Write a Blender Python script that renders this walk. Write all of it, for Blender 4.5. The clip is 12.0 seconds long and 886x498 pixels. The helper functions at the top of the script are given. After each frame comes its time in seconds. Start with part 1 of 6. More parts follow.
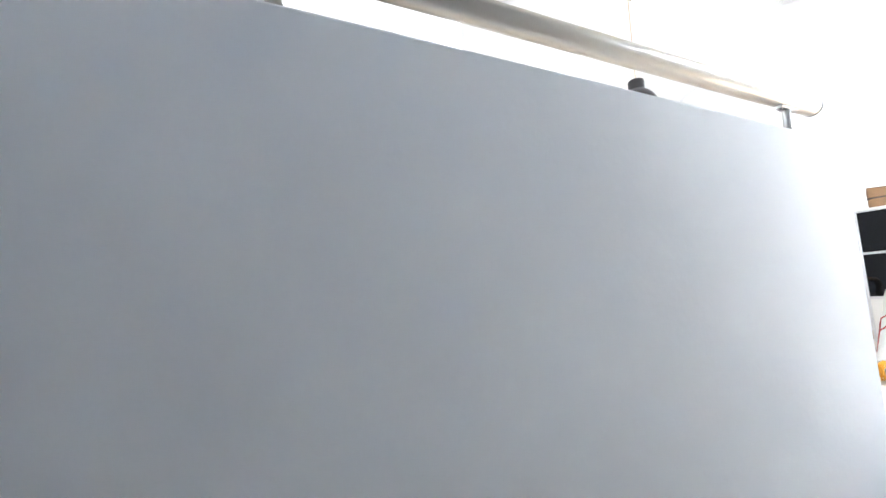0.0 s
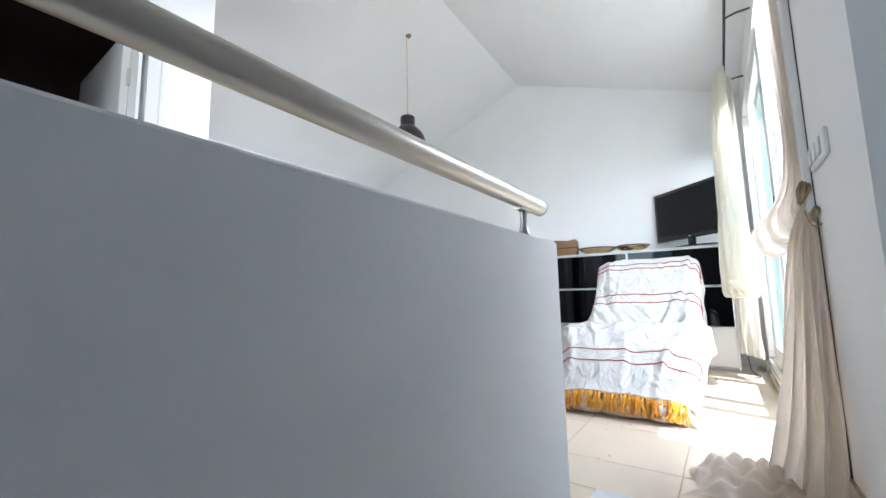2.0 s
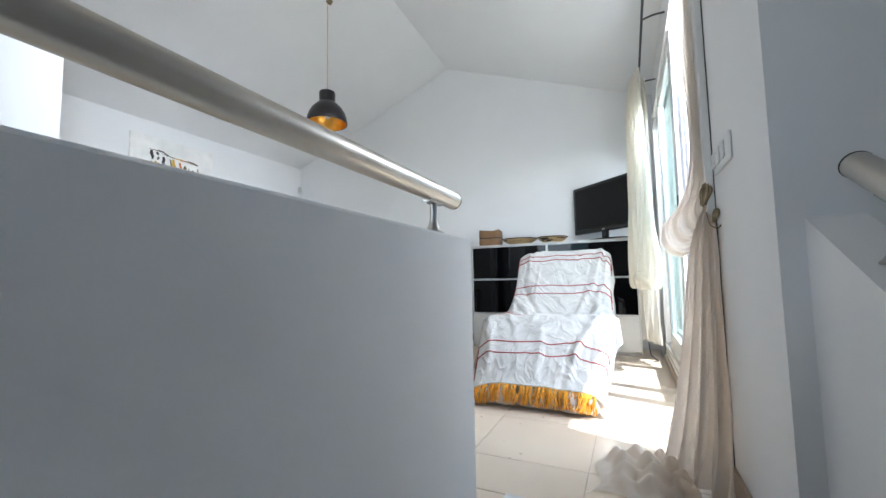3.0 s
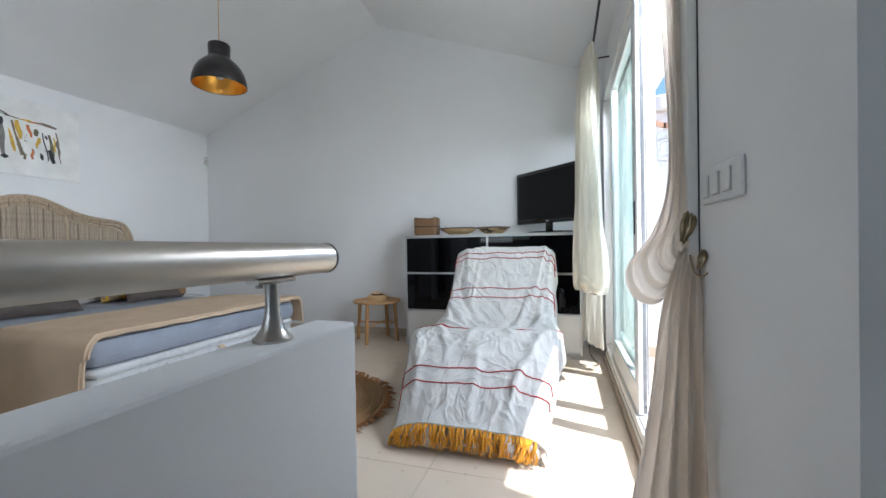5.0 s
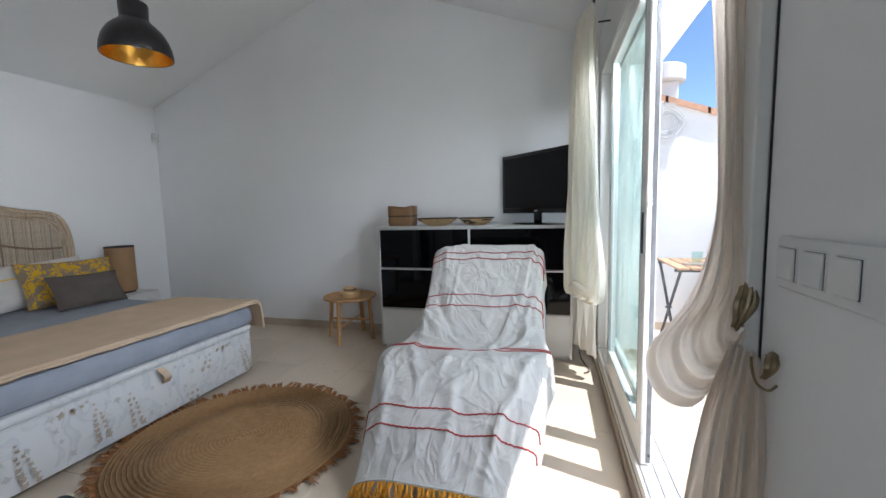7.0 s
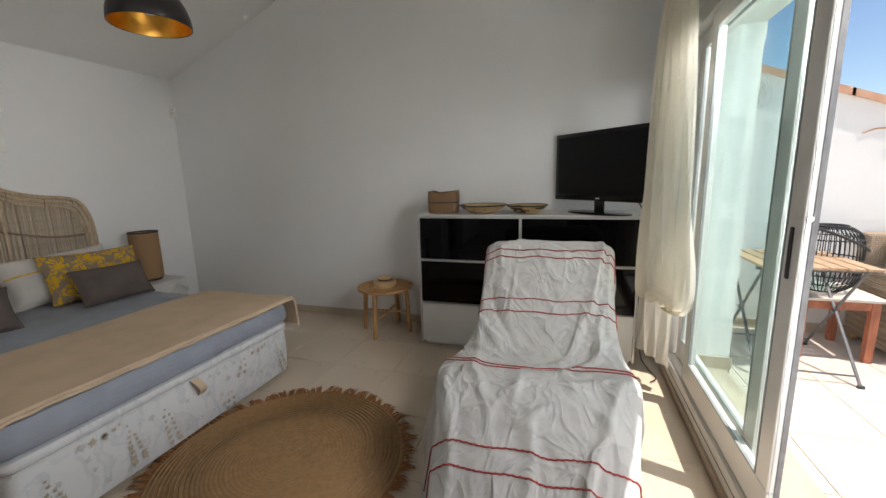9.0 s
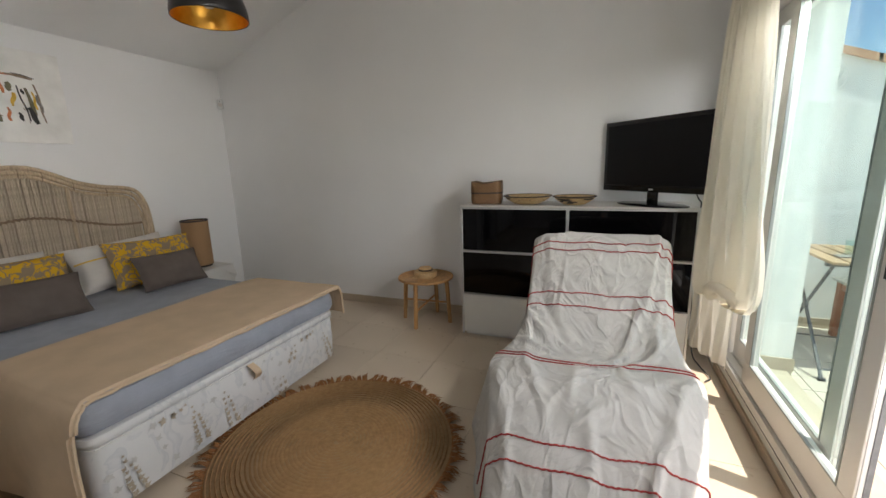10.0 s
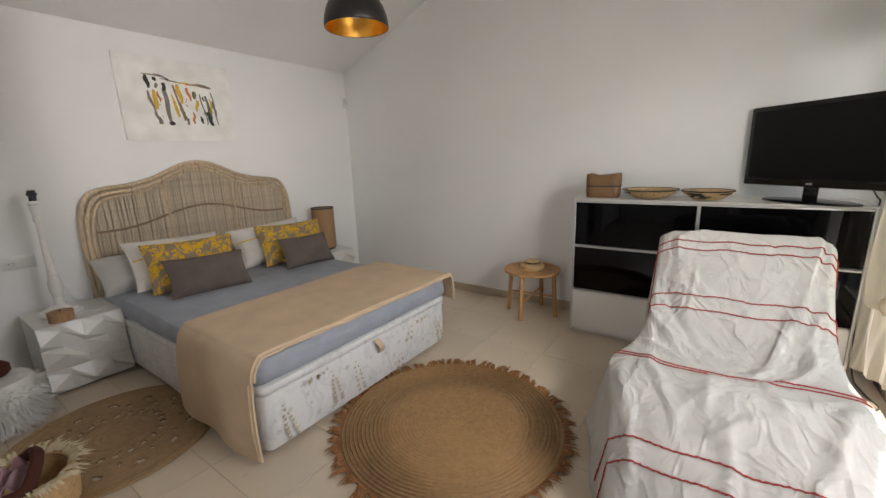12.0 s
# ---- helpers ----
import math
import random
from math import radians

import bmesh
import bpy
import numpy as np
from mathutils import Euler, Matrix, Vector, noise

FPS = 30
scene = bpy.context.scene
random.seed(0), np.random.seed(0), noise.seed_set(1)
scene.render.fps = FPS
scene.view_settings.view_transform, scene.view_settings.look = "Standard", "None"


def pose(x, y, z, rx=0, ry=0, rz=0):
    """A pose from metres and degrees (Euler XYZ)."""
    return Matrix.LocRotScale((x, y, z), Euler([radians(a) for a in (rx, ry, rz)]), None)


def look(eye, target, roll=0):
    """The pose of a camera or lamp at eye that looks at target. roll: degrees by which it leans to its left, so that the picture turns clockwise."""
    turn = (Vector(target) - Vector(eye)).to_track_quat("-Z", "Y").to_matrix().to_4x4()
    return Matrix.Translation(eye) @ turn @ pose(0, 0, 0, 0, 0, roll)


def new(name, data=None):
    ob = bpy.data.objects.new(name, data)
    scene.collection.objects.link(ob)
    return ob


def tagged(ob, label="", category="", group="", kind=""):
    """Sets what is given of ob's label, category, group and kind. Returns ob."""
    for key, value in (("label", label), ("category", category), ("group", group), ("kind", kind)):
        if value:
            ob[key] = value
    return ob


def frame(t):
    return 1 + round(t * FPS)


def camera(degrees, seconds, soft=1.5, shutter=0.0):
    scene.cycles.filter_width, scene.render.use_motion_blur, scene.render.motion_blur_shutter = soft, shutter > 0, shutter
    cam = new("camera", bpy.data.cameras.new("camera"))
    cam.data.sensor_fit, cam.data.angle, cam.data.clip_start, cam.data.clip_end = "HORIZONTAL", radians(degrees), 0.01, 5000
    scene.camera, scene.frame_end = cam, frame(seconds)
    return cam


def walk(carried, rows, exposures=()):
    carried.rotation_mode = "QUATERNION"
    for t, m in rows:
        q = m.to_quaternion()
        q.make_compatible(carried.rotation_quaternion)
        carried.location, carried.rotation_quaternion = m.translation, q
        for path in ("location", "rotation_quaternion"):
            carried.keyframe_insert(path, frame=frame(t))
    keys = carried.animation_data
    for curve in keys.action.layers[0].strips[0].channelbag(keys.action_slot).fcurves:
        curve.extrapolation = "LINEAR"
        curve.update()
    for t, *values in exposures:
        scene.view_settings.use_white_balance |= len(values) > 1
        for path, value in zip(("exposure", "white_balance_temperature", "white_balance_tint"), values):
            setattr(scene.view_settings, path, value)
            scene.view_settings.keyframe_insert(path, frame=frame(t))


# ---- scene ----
cam = camera(96.8, 12.0)
PATH = [
    (0, (4.450, -4.628, 0.415), (2.614, -3.879, 0.676), -1.5),
    (0.5, (4.386, -4.560, 0.489), (2.703, -3.513, 0.758), -0.9),
    (1, (4.350, -4.499, 0.551), (2.849, -3.204, 0.815), -0.9),
    (1.5, (4.328, -4.452, 0.600), (3.003, -2.978, 0.853), -1.0),
    (2, (4.324, -4.430, 0.660), (3.180, -2.808, 0.895), -1.2),
    (2.5, (4.330, -4.373, 0.685), (3.331, -2.653, 0.890), -1.3),
    (3, (4.317, -4.278, 0.703), (3.468, -2.474, 0.857), -1.1),
    (3.5, (4.317, -4.165, 0.743), (3.558, -2.316, 0.852), -1.2),
    (3.7, (4.32, -4.102, 0.781), (3.59, -2.242, 0.867), -1.2),
    (5.3, (4.257, -3.798, 0.98), (3.682, -1.882, 0.941), -1.0),
    (5.5, (4.259, -3.766, 1.009), (3.693, -1.848, 0.953), -1.1),
    (6, (4.27, -3.677, 1.061), (3.727, -1.755, 0.962), -1.2),
    (6.5, (4.272, -3.572, 1.108), (3.738, -1.65, 0.969), -1.2),
    (6.7, (4.268, -3.529, 1.129), (3.733, -1.608, 0.971), -1.3),
    (8.3, (4.039, -3.267, 1.288), (3.507, -1.369, 0.953), -1.4),
    (8.5, (4.022, -3.256, 1.278), (3.463, -1.363, 0.952), -1.4),
    (9, (3.935, -3.231, 1.313), (3.332, -1.358, 0.956), -1.5),
    (9.5, (3.866, -3.233, 1.327), (3.212, -1.383, 0.941), -1.5),
    (10, (3.818, -3.247, 1.325), (3.086, -1.43, 0.918), -1.6),
    (10.5, (3.789, -3.272, 1.329), (2.975, -1.495, 0.907), -1.7),
    (11, (3.755, -3.308, 1.331), (2.839, -1.583, 0.902), -1.8),
    (11.5, (3.737, -3.335, 1.342), (2.723, -1.667, 0.904), -1.9),
    (12, (3.715, -3.365, 1.349), (2.586, -1.774, 0.908), -2.0),
]
# stops, kelvin and tint of the carried camera along the way
EXPOSURES = [(0, 3.6, 5950, 12), (1.0, 2.85, 5850, 11), (2.0, 2.38, 5800, 10), (3.5, 1.85, 5800, 9), (5.3, 1.50, 5800, 10), (6.7, 1.28, 5850, 11), (8.3, 0.92, 6550, 12), (9.5, 0.98, 6850, 13), (12.0, 1.48, 7050, 15)]
walk(cam, [(t, look(eye, target, roll)) for t, eye, target, roll in PATH], EXPOSURES)

# ---- light ----
world = bpy.data.worlds.new("world")
scene.world = world
world.use_nodes = True
wn = world.node_tree.nodes
sky = wn.new("ShaderNodeTexSky")
sky.sky_type, sky.sun_disc = "NISHITA", False
SUN_EL, SUN_AZ = 65.5, 107       # degrees above the horizon; compass turn from +y towards +x
sky.sun_elevation, sky.sun_rotation = radians(SUN_EL), radians(SUN_AZ)
sky.air_density, sky.dust_density, sky.ozone_density = 1.0, 0.05, 3.0
world.node_tree.links.new(sky.outputs[0], wn["Background"].inputs[0])
wn["Background"].inputs[1].default_value = 0.085
sun = new("sun", bpy.data.lights.new("sun", "SUN"))
sun.data.energy, sun.data.angle, sun.data.color = 3.4, radians(0.5), (1, 0.95, 0.88)
SUN_TO = Vector((math.sin(radians(SUN_AZ)) * math.cos(radians(SUN_EL)), math.cos(radians(SUN_AZ)) * math.cos(radians(SUN_EL)), math.sin(radians(SUN_EL))))
sun.matrix_world = look(SUN_TO * 20, (0, 0, 0))



def opening_lamp(name, at, target, wide, high, watts, rgb):
    """An area lamp at an opening, standing in for the sky's light."""
    la = new(name, bpy.data.lights.new(name, "AREA"))
    la.data.shape, la.data.size, la.data.size_y, la.data.energy, la.data.color = "RECTANGLE", wide, high, watts, rgb
    la.matrix_world = look(at, target)
    return la.data


SKYLIGHT = (0.93, 0.97, 1.0)
opening_lamp("window_daylight", (4.93, -1.70, 2.04), (0.8, -2.0, 2.1), 1.4, 0.14, 18, SKYLIGHT)
opening_lamp("jamb_daylight", (4.83, -2.585, 1.15), (3.6, -1.4, 1.5), 0.26, 1.7, 7, SKYLIGHT)
# fill light for the room, from two unseen windows added to hold it
opening_lamp("stair_fill_lamp", (5.60, -4.80, 1.62), (0.3, -1.75, 1.85), 0.45, 0.42, 1.6, SKYLIGHT).spread = radians(36)
opening_lamp("landing_fill_lamp", (2.65, -6.19, 1.55), (1.0, 0, 1.8), 1.0, 1.1, 5, SKYLIGHT)


# ---- small makers ----
def link(name, bm, mat, parent=None, smooth=False, label=""):
    me = bpy.data.meshes.new(name)
    bmesh.ops.recalc_face_normals(bm, faces=bm.faces)
    bm.to_mesh(me)
    bm.free()
    if smooth:
        me.polygons.foreach_set("use_smooth", [True] * len(me.polygons))
        me.set_sharp_from_angle(angle=radians(38))
    for m in (mat if isinstance(mat, (list, tuple)) else [mat]):
        me.materials.append(m)
    ob = new(name, me)
    ob.parent = parent
    return tagged(ob, label)


def part(name, bm, mat, parent, label="", smooth=True):
    return link(name, bm, mat, parent, smooth, label)


def thing(name, label, category, at=(0, 0, 0), rz=0, group=""):
    ob = new(name)
    ob.matrix_basis = pose(*at, 0, 0, rz)
    return tagged(ob, label, category, group)


def box(lo, hi, bevel=0.0, seg=1, bm=None):
    bm = bm or bmesh.new()
    vs = [bm.verts.new((x, y, z)) for x in (lo[0], hi[0]) for y in (lo[1], hi[1]) for z in (lo[2], hi[2])]
    fs = [bm.faces.new([vs[i] for i in f]) for f in ((0, 1, 3, 2), (4, 6, 7, 5), (0, 4, 5, 1), (2, 3, 7, 6), (0, 2, 6, 4), (1, 5, 7, 3))]
    if bevel:
        es = list({e for f in fs for e in f.edges})
        bmesh.ops.bevel(bm, geom=es, offset=bevel, segments=seg, profile=0.5, affect="EDGES")
    return bm


def lathe(profile, n=32, at=(0, 0, 0), bm=None):
    """A turned shape from (radius, height) pairs."""
    bm = bm or bmesh.new()
    rings = []
    for r, z in profile:
        if r < 1e-5:
            rings.append([bm.verts.new((at[0], at[1], at[2] + z))] * n)
        else:
            rings.append([bm.verts.new((at[0] + r * math.cos(math.tau * i / n), at[1] + r * math.sin(math.tau * i / n), at[2] + z)) for i in range(n)])
    for a, b in zip(rings, rings[1:]):
        for i in range(n):
            q = []
            for v in (a[i], a[(i + 1) % n], b[(i + 1) % n], b[i]):
                if v not in q:
                    q.append(v)
            if len(q) > 2:
                bm.faces.new(q)
    return bm


def tube(points, r, n=10, bm=None, closed=False, flatten=1.0):
    """A round bar along points; r a number or one for each point."""
    bm = bm or bmesh.new()
    pts = [Vector(p) for p in points]
    m = len(pts)
    rings = []
    side = None
    for i, p in enumerate(pts):
        a = pts[(i - 1) % m] if closed or i else p
        b = pts[(i + 1) % m] if closed or i < m - 1 else p
        d = (b - a).normalized()
        if side is None:
            side = d.cross(Vector((0, 0, 1)) if abs(d.z) < 0.9 else Vector((1, 0, 0))).normalized()
        side = (side - d * side.dot(d)).normalized()
        up = d.cross(side)
        rr = r[i] if isinstance(r, (list, tuple)) else r
        rings.append([bm.verts.new(p + side * rr * math.cos(math.tau * k / n) + up * rr * flatten * math.sin(math.tau * k / n)) for k in range(n)])
    for i in range(m if closed else m - 1):
        a, b = rings[i], rings[(i + 1) % m]
        for k in range(n):
            bm.faces.new((a[k], a[(k + 1) % n], b[(k + 1) % n], b[k]))
    if not closed:
        bm.faces.new(rings[0][::-1])
        bm.faces.new(rings[-1])
    return bm


def smoothline(ctrl, n):
    """n points of a smooth curve through control points."""
    c = [np.array(p, float) for p in ctrl]
    c = [2 * c[0] - c[1], *c, 2 * c[-1] - c[-2]]
    out = []
    for i in range(n):
        t = i / (n - 1) * (len(c) - 3)
        k = min(int(t), len(c) - 4)
        f = t - k
        a, b, d, e = c[k:k + 4]
        out.append(0.5 * (2 * b + (d - a) * f + (2 * a - 5 * b + 4 * d - e) * f * f + (3 * b - a - 3 * d + e) * f ** 3))
    return out


def sheet(fn, nu, nv, thick=0.0, bm=None):
    """A cloth: fn(u, v) gives a place for u, v from 0 to 1; with thickness it is a closed shell."""
    bm = bm or bmesh.new()
    P = [[Vector(fn(i / nu, j / nv)) for j in range(nv + 1)] for i in range(nu + 1)]
    V = [[bm.verts.new(p) for p in row] for row in P]
    for i in range(nu):
        for j in range(nv):
            bm.faces.new((V[i][j], V[i + 1][j], V[i + 1][j + 1], V[i][j + 1]))
    if thick:
        N = [[None] * (nv + 1) for _ in range(nu + 1)]
        for i in range(nu + 1):
            for j in range(nv + 1):
                du = P[min(i + 1, nu)][j] - P[max(i - 1, 0)][j]
                dv = P[i][min(j + 1, nv)] - P[i][max(j - 1, 0)]
                N[i][j] = du.cross(dv).normalized()
        W = [[bm.verts.new(P[i][j] - N[i][j] * thick) for j in range(nv + 1)] for i in range(nu + 1)]
        for i in range(nu):
            for j in range(nv):
                bm.faces.new((W[i][j], W[i][j + 1], W[i + 1][j + 1], W[i + 1][j]))
        for i in range(nu):
            for j in (0, nv):
                bm.faces.new((V[i][j], V[i + 1][j], W[i + 1][j], W[i][j]))
        for j in range(nv):
            for i in (0, nu):
                bm.faces.new((V[i][j], V[i][j + 1], W[i][j + 1], W[i][j]))
    return bm


def cushion(w, h, d, dent=0.0, seed=0, n=20):
    """A plump cushion standing in the xz plane, with pinched corners."""
    bm = bmesh.new()
    grids = []
    for s in (1, -1):
        g = []
        for i in range(n + 1):
            row = []
            for j in range(n + 1):
                u, v = i / n * 2 - 1, j / n * 2 - 1
                edge = max(abs(u), abs(v))
                puff = ((1 - u ** 4) * (1 - v ** 4)) ** 0.5
                pull = 1 - 0.07 * (1 - v * v) * abs(u) ** 3
                pully = 1 - 0.08 * (1 - u * u) * abs(v) ** 3
                wr = 0.008 * noise.noise(Vector((u * 2.2 + seed, v * 2.2, s * 3.0))) * puff
                y = s * (d / 2 * puff - dent * math.exp(-((u) ** 2 * 5 + (v - 0.9) ** 2 * 3)) * puff) + wr * 1.6
                if edge > 0.999 and s < 0:
                    row.append(grids[0][i][j])
                else:
                    row.append(bm.verts.new((u * w / 2 * pull, y if edge < 0.999 else 0, v * h / 2 * pully)))
            g.append(row)
        grids.append(g)
        for i in range(n):
            for j in range(n):
                q = (g[i][j], g[i + 1][j], g[i + 1][j + 1], g[i][j + 1])
                bm.faces.new(q if s > 0 else q[::-1])
    return bm


# ---- materials ----
class Mat:
    def __init__(self, name, rgb=(0.8, 0.8, 0.8), rough=0.6, metal=0.0, spec=0.5):
        self.m = bpy.data.materials.new(name)
        self.m.use_nodes = True
        self.t = self.m.node_tree
        self.b = self.t.nodes["Principled BSDF"]
        self.b.inputs["Base Color"].default_value = (*rgb, 1)
        self.b.inputs["Roughness"].default_value = rough
        self.b.inputs["Metallic"].default_value = metal
        self.b.inputs["Specular IOR Level"].default_value = spec
        self.rgb, self.rough = rgb, rough
        self.co = self.t.nodes.new("ShaderNodeTexCoord").outputs["Object"]
        self.normal = None

    def put(self, kind, **kw):
        n = self.t.nodes.new(kind)
        for k, v in kw.items():
            n.inputs[k.replace("_", " ")].default_value = v
        return n

    def wire(self, a, b):
        self.t.links.new(a, b)

    def noise(self, scale, detail=4.0, stretch=None, rough=0.5, dist=0.0):
        n = self.put("ShaderNodeTexNoise", Scale=scale, Detail=detail, Roughness=rough, Distortion=dist)
        co = self.co
        if stretch:
            mp = self.put("ShaderNodeMapping")
            mp.inputs["Scale"].default_value = stretch
            self.wire(co, mp.inputs[0])
            co = mp.outputs[0]
        self.wire(co, n.inputs["Vector"])
        return n.outputs["Fac"]

    def wave(self, scale, axis="X", dist=0.0, detail=2.0, kind="BANDS"):
        n = self.put("ShaderNodeTexWave", Scale=scale, Distortion=dist, Detail=detail)
        n.wave_type = kind
        if kind == "BANDS":
            n.bands_direction = axis
        else:
            n.rings_direction = axis
        self.wire(self.co, n.inputs["Vector"])
        return n.outputs["Fac"]

    def ramp(self, fac, stops):
        n = self.t.nodes.new("ShaderNodeValToRGB")
        el = n.color_ramp.elements
        for i, (p, c) in enumerate(stops):
            e = el[i] if i < 2 else el.new(p)
            e.position, e.color = p, (*c, 1) if len(c) == 3 else c
        self.wire(fac, n.inputs[0])
        return n.outputs["Color"]

    def mix(self, fac, a, b, mode="MIX"):
        n = self.t.nodes.new("ShaderNodeMix")
        n.data_type, n.blend_type = "RGBA", mode
        for s, v in ((n.inputs["Factor"], fac), (n.inputs["A"], a), (n.inputs["B"], b)):
            if isinstance(v, bpy.types.NodeSocket):
                self.wire(v, s)
            else:
                s.default_value = v if isinstance(v, float) else (*v, 1)
        return n.outputs["Result"]

    def color(self, sock):
        self.wire(sock, self.b.inputs["Base Color"])
        return self

    def vary(self, scale, low, high, detail=4.0, stretch=None):
        """Base colour from low to high times by a noise."""
        f = self.noise(scale, detail, stretch)
        a, b = tuple(c * low for c in self.rgb), tuple(min(1, c * high) for c in self.rgb)
        self.color(self.ramp(f, [(0.3, a), (0.7, b)]))
        return self

    def roughen(self, scale, lo, hi):
        f = self.noise(scale, 3)
        mr = self.put("ShaderNodeMapRange", To_Min=lo, To_Max=hi)
        self.wire(f, mr.inputs[0])
        self.wire(mr.outputs[0], self.b.inputs["Roughness"])
        return self

    def bump(self, fac, strength, distance):
        n = self.put("ShaderNodeBump", Strength=strength, Distance=distance)
        self.wire(fac, n.inputs["Height"])
        if self.normal:
            self.wire(self.normal, n.inputs["Normal"])
        self.normal = n.outputs[0]
        self.wire(self.normal, self.b.inputs["Normal"])
        return self

    def own(self, spread):
        """Each piece a little lighter or darker than the next."""
        src = self.b.inputs["Base Color"]
        old = src.links[0].from_socket if src.links else None
        info = self.t.nodes.new("ShaderNodeObjectInfo")
        mr = self.put("ShaderNodeMapRange", To_Min=1 - spread, To_Max=1 + spread)
        self.wire(info.outputs["Random"], mr.inputs[0])
        self.color(self.mix(1.0, old or self.rgb, mr.outputs[0], "MULTIPLY"))
        return self

    def translucent(self, share, rgb):
        """A thin cloth that lets part of the light through."""
        tr = self.put("ShaderNodeBsdfTranslucent", Color=(*rgb, 1))
        mx = self.put("ShaderNodeMixShader", Fac=share)
        out = self.t.nodes["Material Output"]
        self.wire(self.b.outputs[0], mx.inputs[1])
        self.wire(tr.outputs[0], mx.inputs[2])
        self.wire(mx.outputs[0], out.inputs["Surface"])
        self.mixer = mx
        return self


def plaster(name, rgb):
    m = Mat(name, rgb, 0.75, spec=0.3).vary(1.3, 0.975, 1.02, 3)
    m.bump(m.noise(60, 5), 0.12, 0.004)
    m.bump(m.noise(5, 3), 0.10, 0.01)
    return m.m


def weave(name, rgb, scale, depth=0.001, lo=0.9, hi=1.07, rough=0.9):
    m = Mat(name, rgb, rough, spec=0.15).vary(7, lo, hi)
    a, b = m.wave(scale, "X"), m.wave(scale, "Y")
    c = m.wave(scale, "Z")
    m.bump(m.mix(0.5, m.mix(0.5, a, b), c), 0.35, depth)
    m.bump(m.noise(3.5, 5), 0.25, 0.02)
    return m


white_wall = plaster("white_plaster", (0.84, 0.835, 0.825))
white_ceiling = plaster("ceiling_plaster", (0.85, 0.845, 0.835))
terrace_wall = plaster("terrace_render", (0.84, 0.84, 0.82))

m = Mat("cream_tile", (0.62, 0.51, 0.39), 0.3)
m.color(m.mix(m.noise(2.2, 6), (0.57, 0.465, 0.35), (0.67, 0.56, 0.435))).own(0.02).roughen(9, 0.22, 0.38)
m.bump(m.noise(14, 3), 0.04, 0.003)
cream_tile = m.m
m = Mat("terrace_tile", (0.62, 0.55, 0.47), 0.5)
m.color(m.mix(m.noise(2.5, 6), (0.55, 0.48, 0.41), (0.66, 0.59, 0.51))).own(0.04)
m.bump(m.noise(40, 4), 0.1, 0.003)
terrace_tile = m.m
grout = Mat("grout", (0.50, 0.42, 0.33), 0.9).vary(20, 0.85, 1.1).m
skirting_stone = Mat("skirting_stone", (0.50, 0.41, 0.31), 0.3).vary(6, 0.9, 1.08).m
m = Mat("pale_marble", (0.66, 0.66, 0.65), 0.15)
m.color(m.ramp(m.noise(5, 8, dist=1.5), [(0.35, (0.55, 0.56, 0.57)), (0.6, (0.72, 0.72, 0.71))]))
pale_marble = m.m
m = Mat("brushed_steel", (0.54, 0.51, 0.46), 0.42, 1.0)
m.bump(m.noise(60, 3, (1, 0.02, 1)), 0.08, 0.001)
m.roughen(6, 0.34, 0.44)
steel = m.m
chrome = Mat("polished_steel", (0.45, 0.43, 0.40), 0.32, 1.0).roughen(15, 0.28, 0.38).m
m = Mat("dark_lamp_metal", (0.018, 0.016, 0.016), 0.32, 0.3, 0.6).vary(20, 0.8, 1.5)
m.bump(m.noise(120, 2), 0.05, 0.001)
lamp_black = m.m
m = Mat("gold_leaf", (0.85, 0.46, 0.08), 0.34, 1.0)
m.color(m.ramp(m.noise(9, 6), [(0.35, (0.62, 0.30, 0.045)), (0.65, (0.95, 0.56, 0.12))]))
m.bump(m.noise(25, 4), 0.3, 0.004)
gold = m.m
brass = Mat("old_brass", (0.33, 0.26, 0.16), 0.38, 1.0).vary(30, 0.6, 1.2).m
black_glass = Mat("black_glass", (0.0015, 0.0015, 0.002), 0.03, 0, 0.2).m
tv_plastic = Mat("tv_plastic", (0.004, 0.004, 0.004), 0.15).roughen(20, 0.12, 0.2).m
tv_screen = Mat("tv_screen", (0.0015, 0.0015, 0.002), 0.35, 0, 0.25).roughen(3, 0.33, 0.38).m
white_lacquer = Mat("white_lacquer", (0.70, 0.68, 0.64), 0.28).vary(3, 0.97, 1.02).m
aluminium = Mat("aluminium", (0.62, 0.62, 0.61), 0.33, 0.85).roughen(20, 0.28, 0.4).m
white_pvc = Mat("white_window_frame", (0.74, 0.73, 0.70), 0.3).vary(4, 0.97, 1.03).m
white_plastic = Mat("white_plastic", (0.74, 0.74, 0.72), 0.28).vary(9, 0.98, 1.02).m
dark_gasket = Mat("dark_gasket", (0.03, 0.03, 0.032), 0.6).vary(30, 0.8, 1.2).m
grey_gasket = Mat("grey_gasket", (0.16, 0.16, 0.165), 0.6).vary(30, 0.8, 1.2).m
pane_bead = Mat("grey_pane_bead", (0.30, 0.34, 0.33), 0.5).vary(20, 0.9, 1.1).m
rubber = Mat("rail_end_rubber", (0.02, 0.02, 0.02), 0.6).vary(30, 0.8, 1.2).m

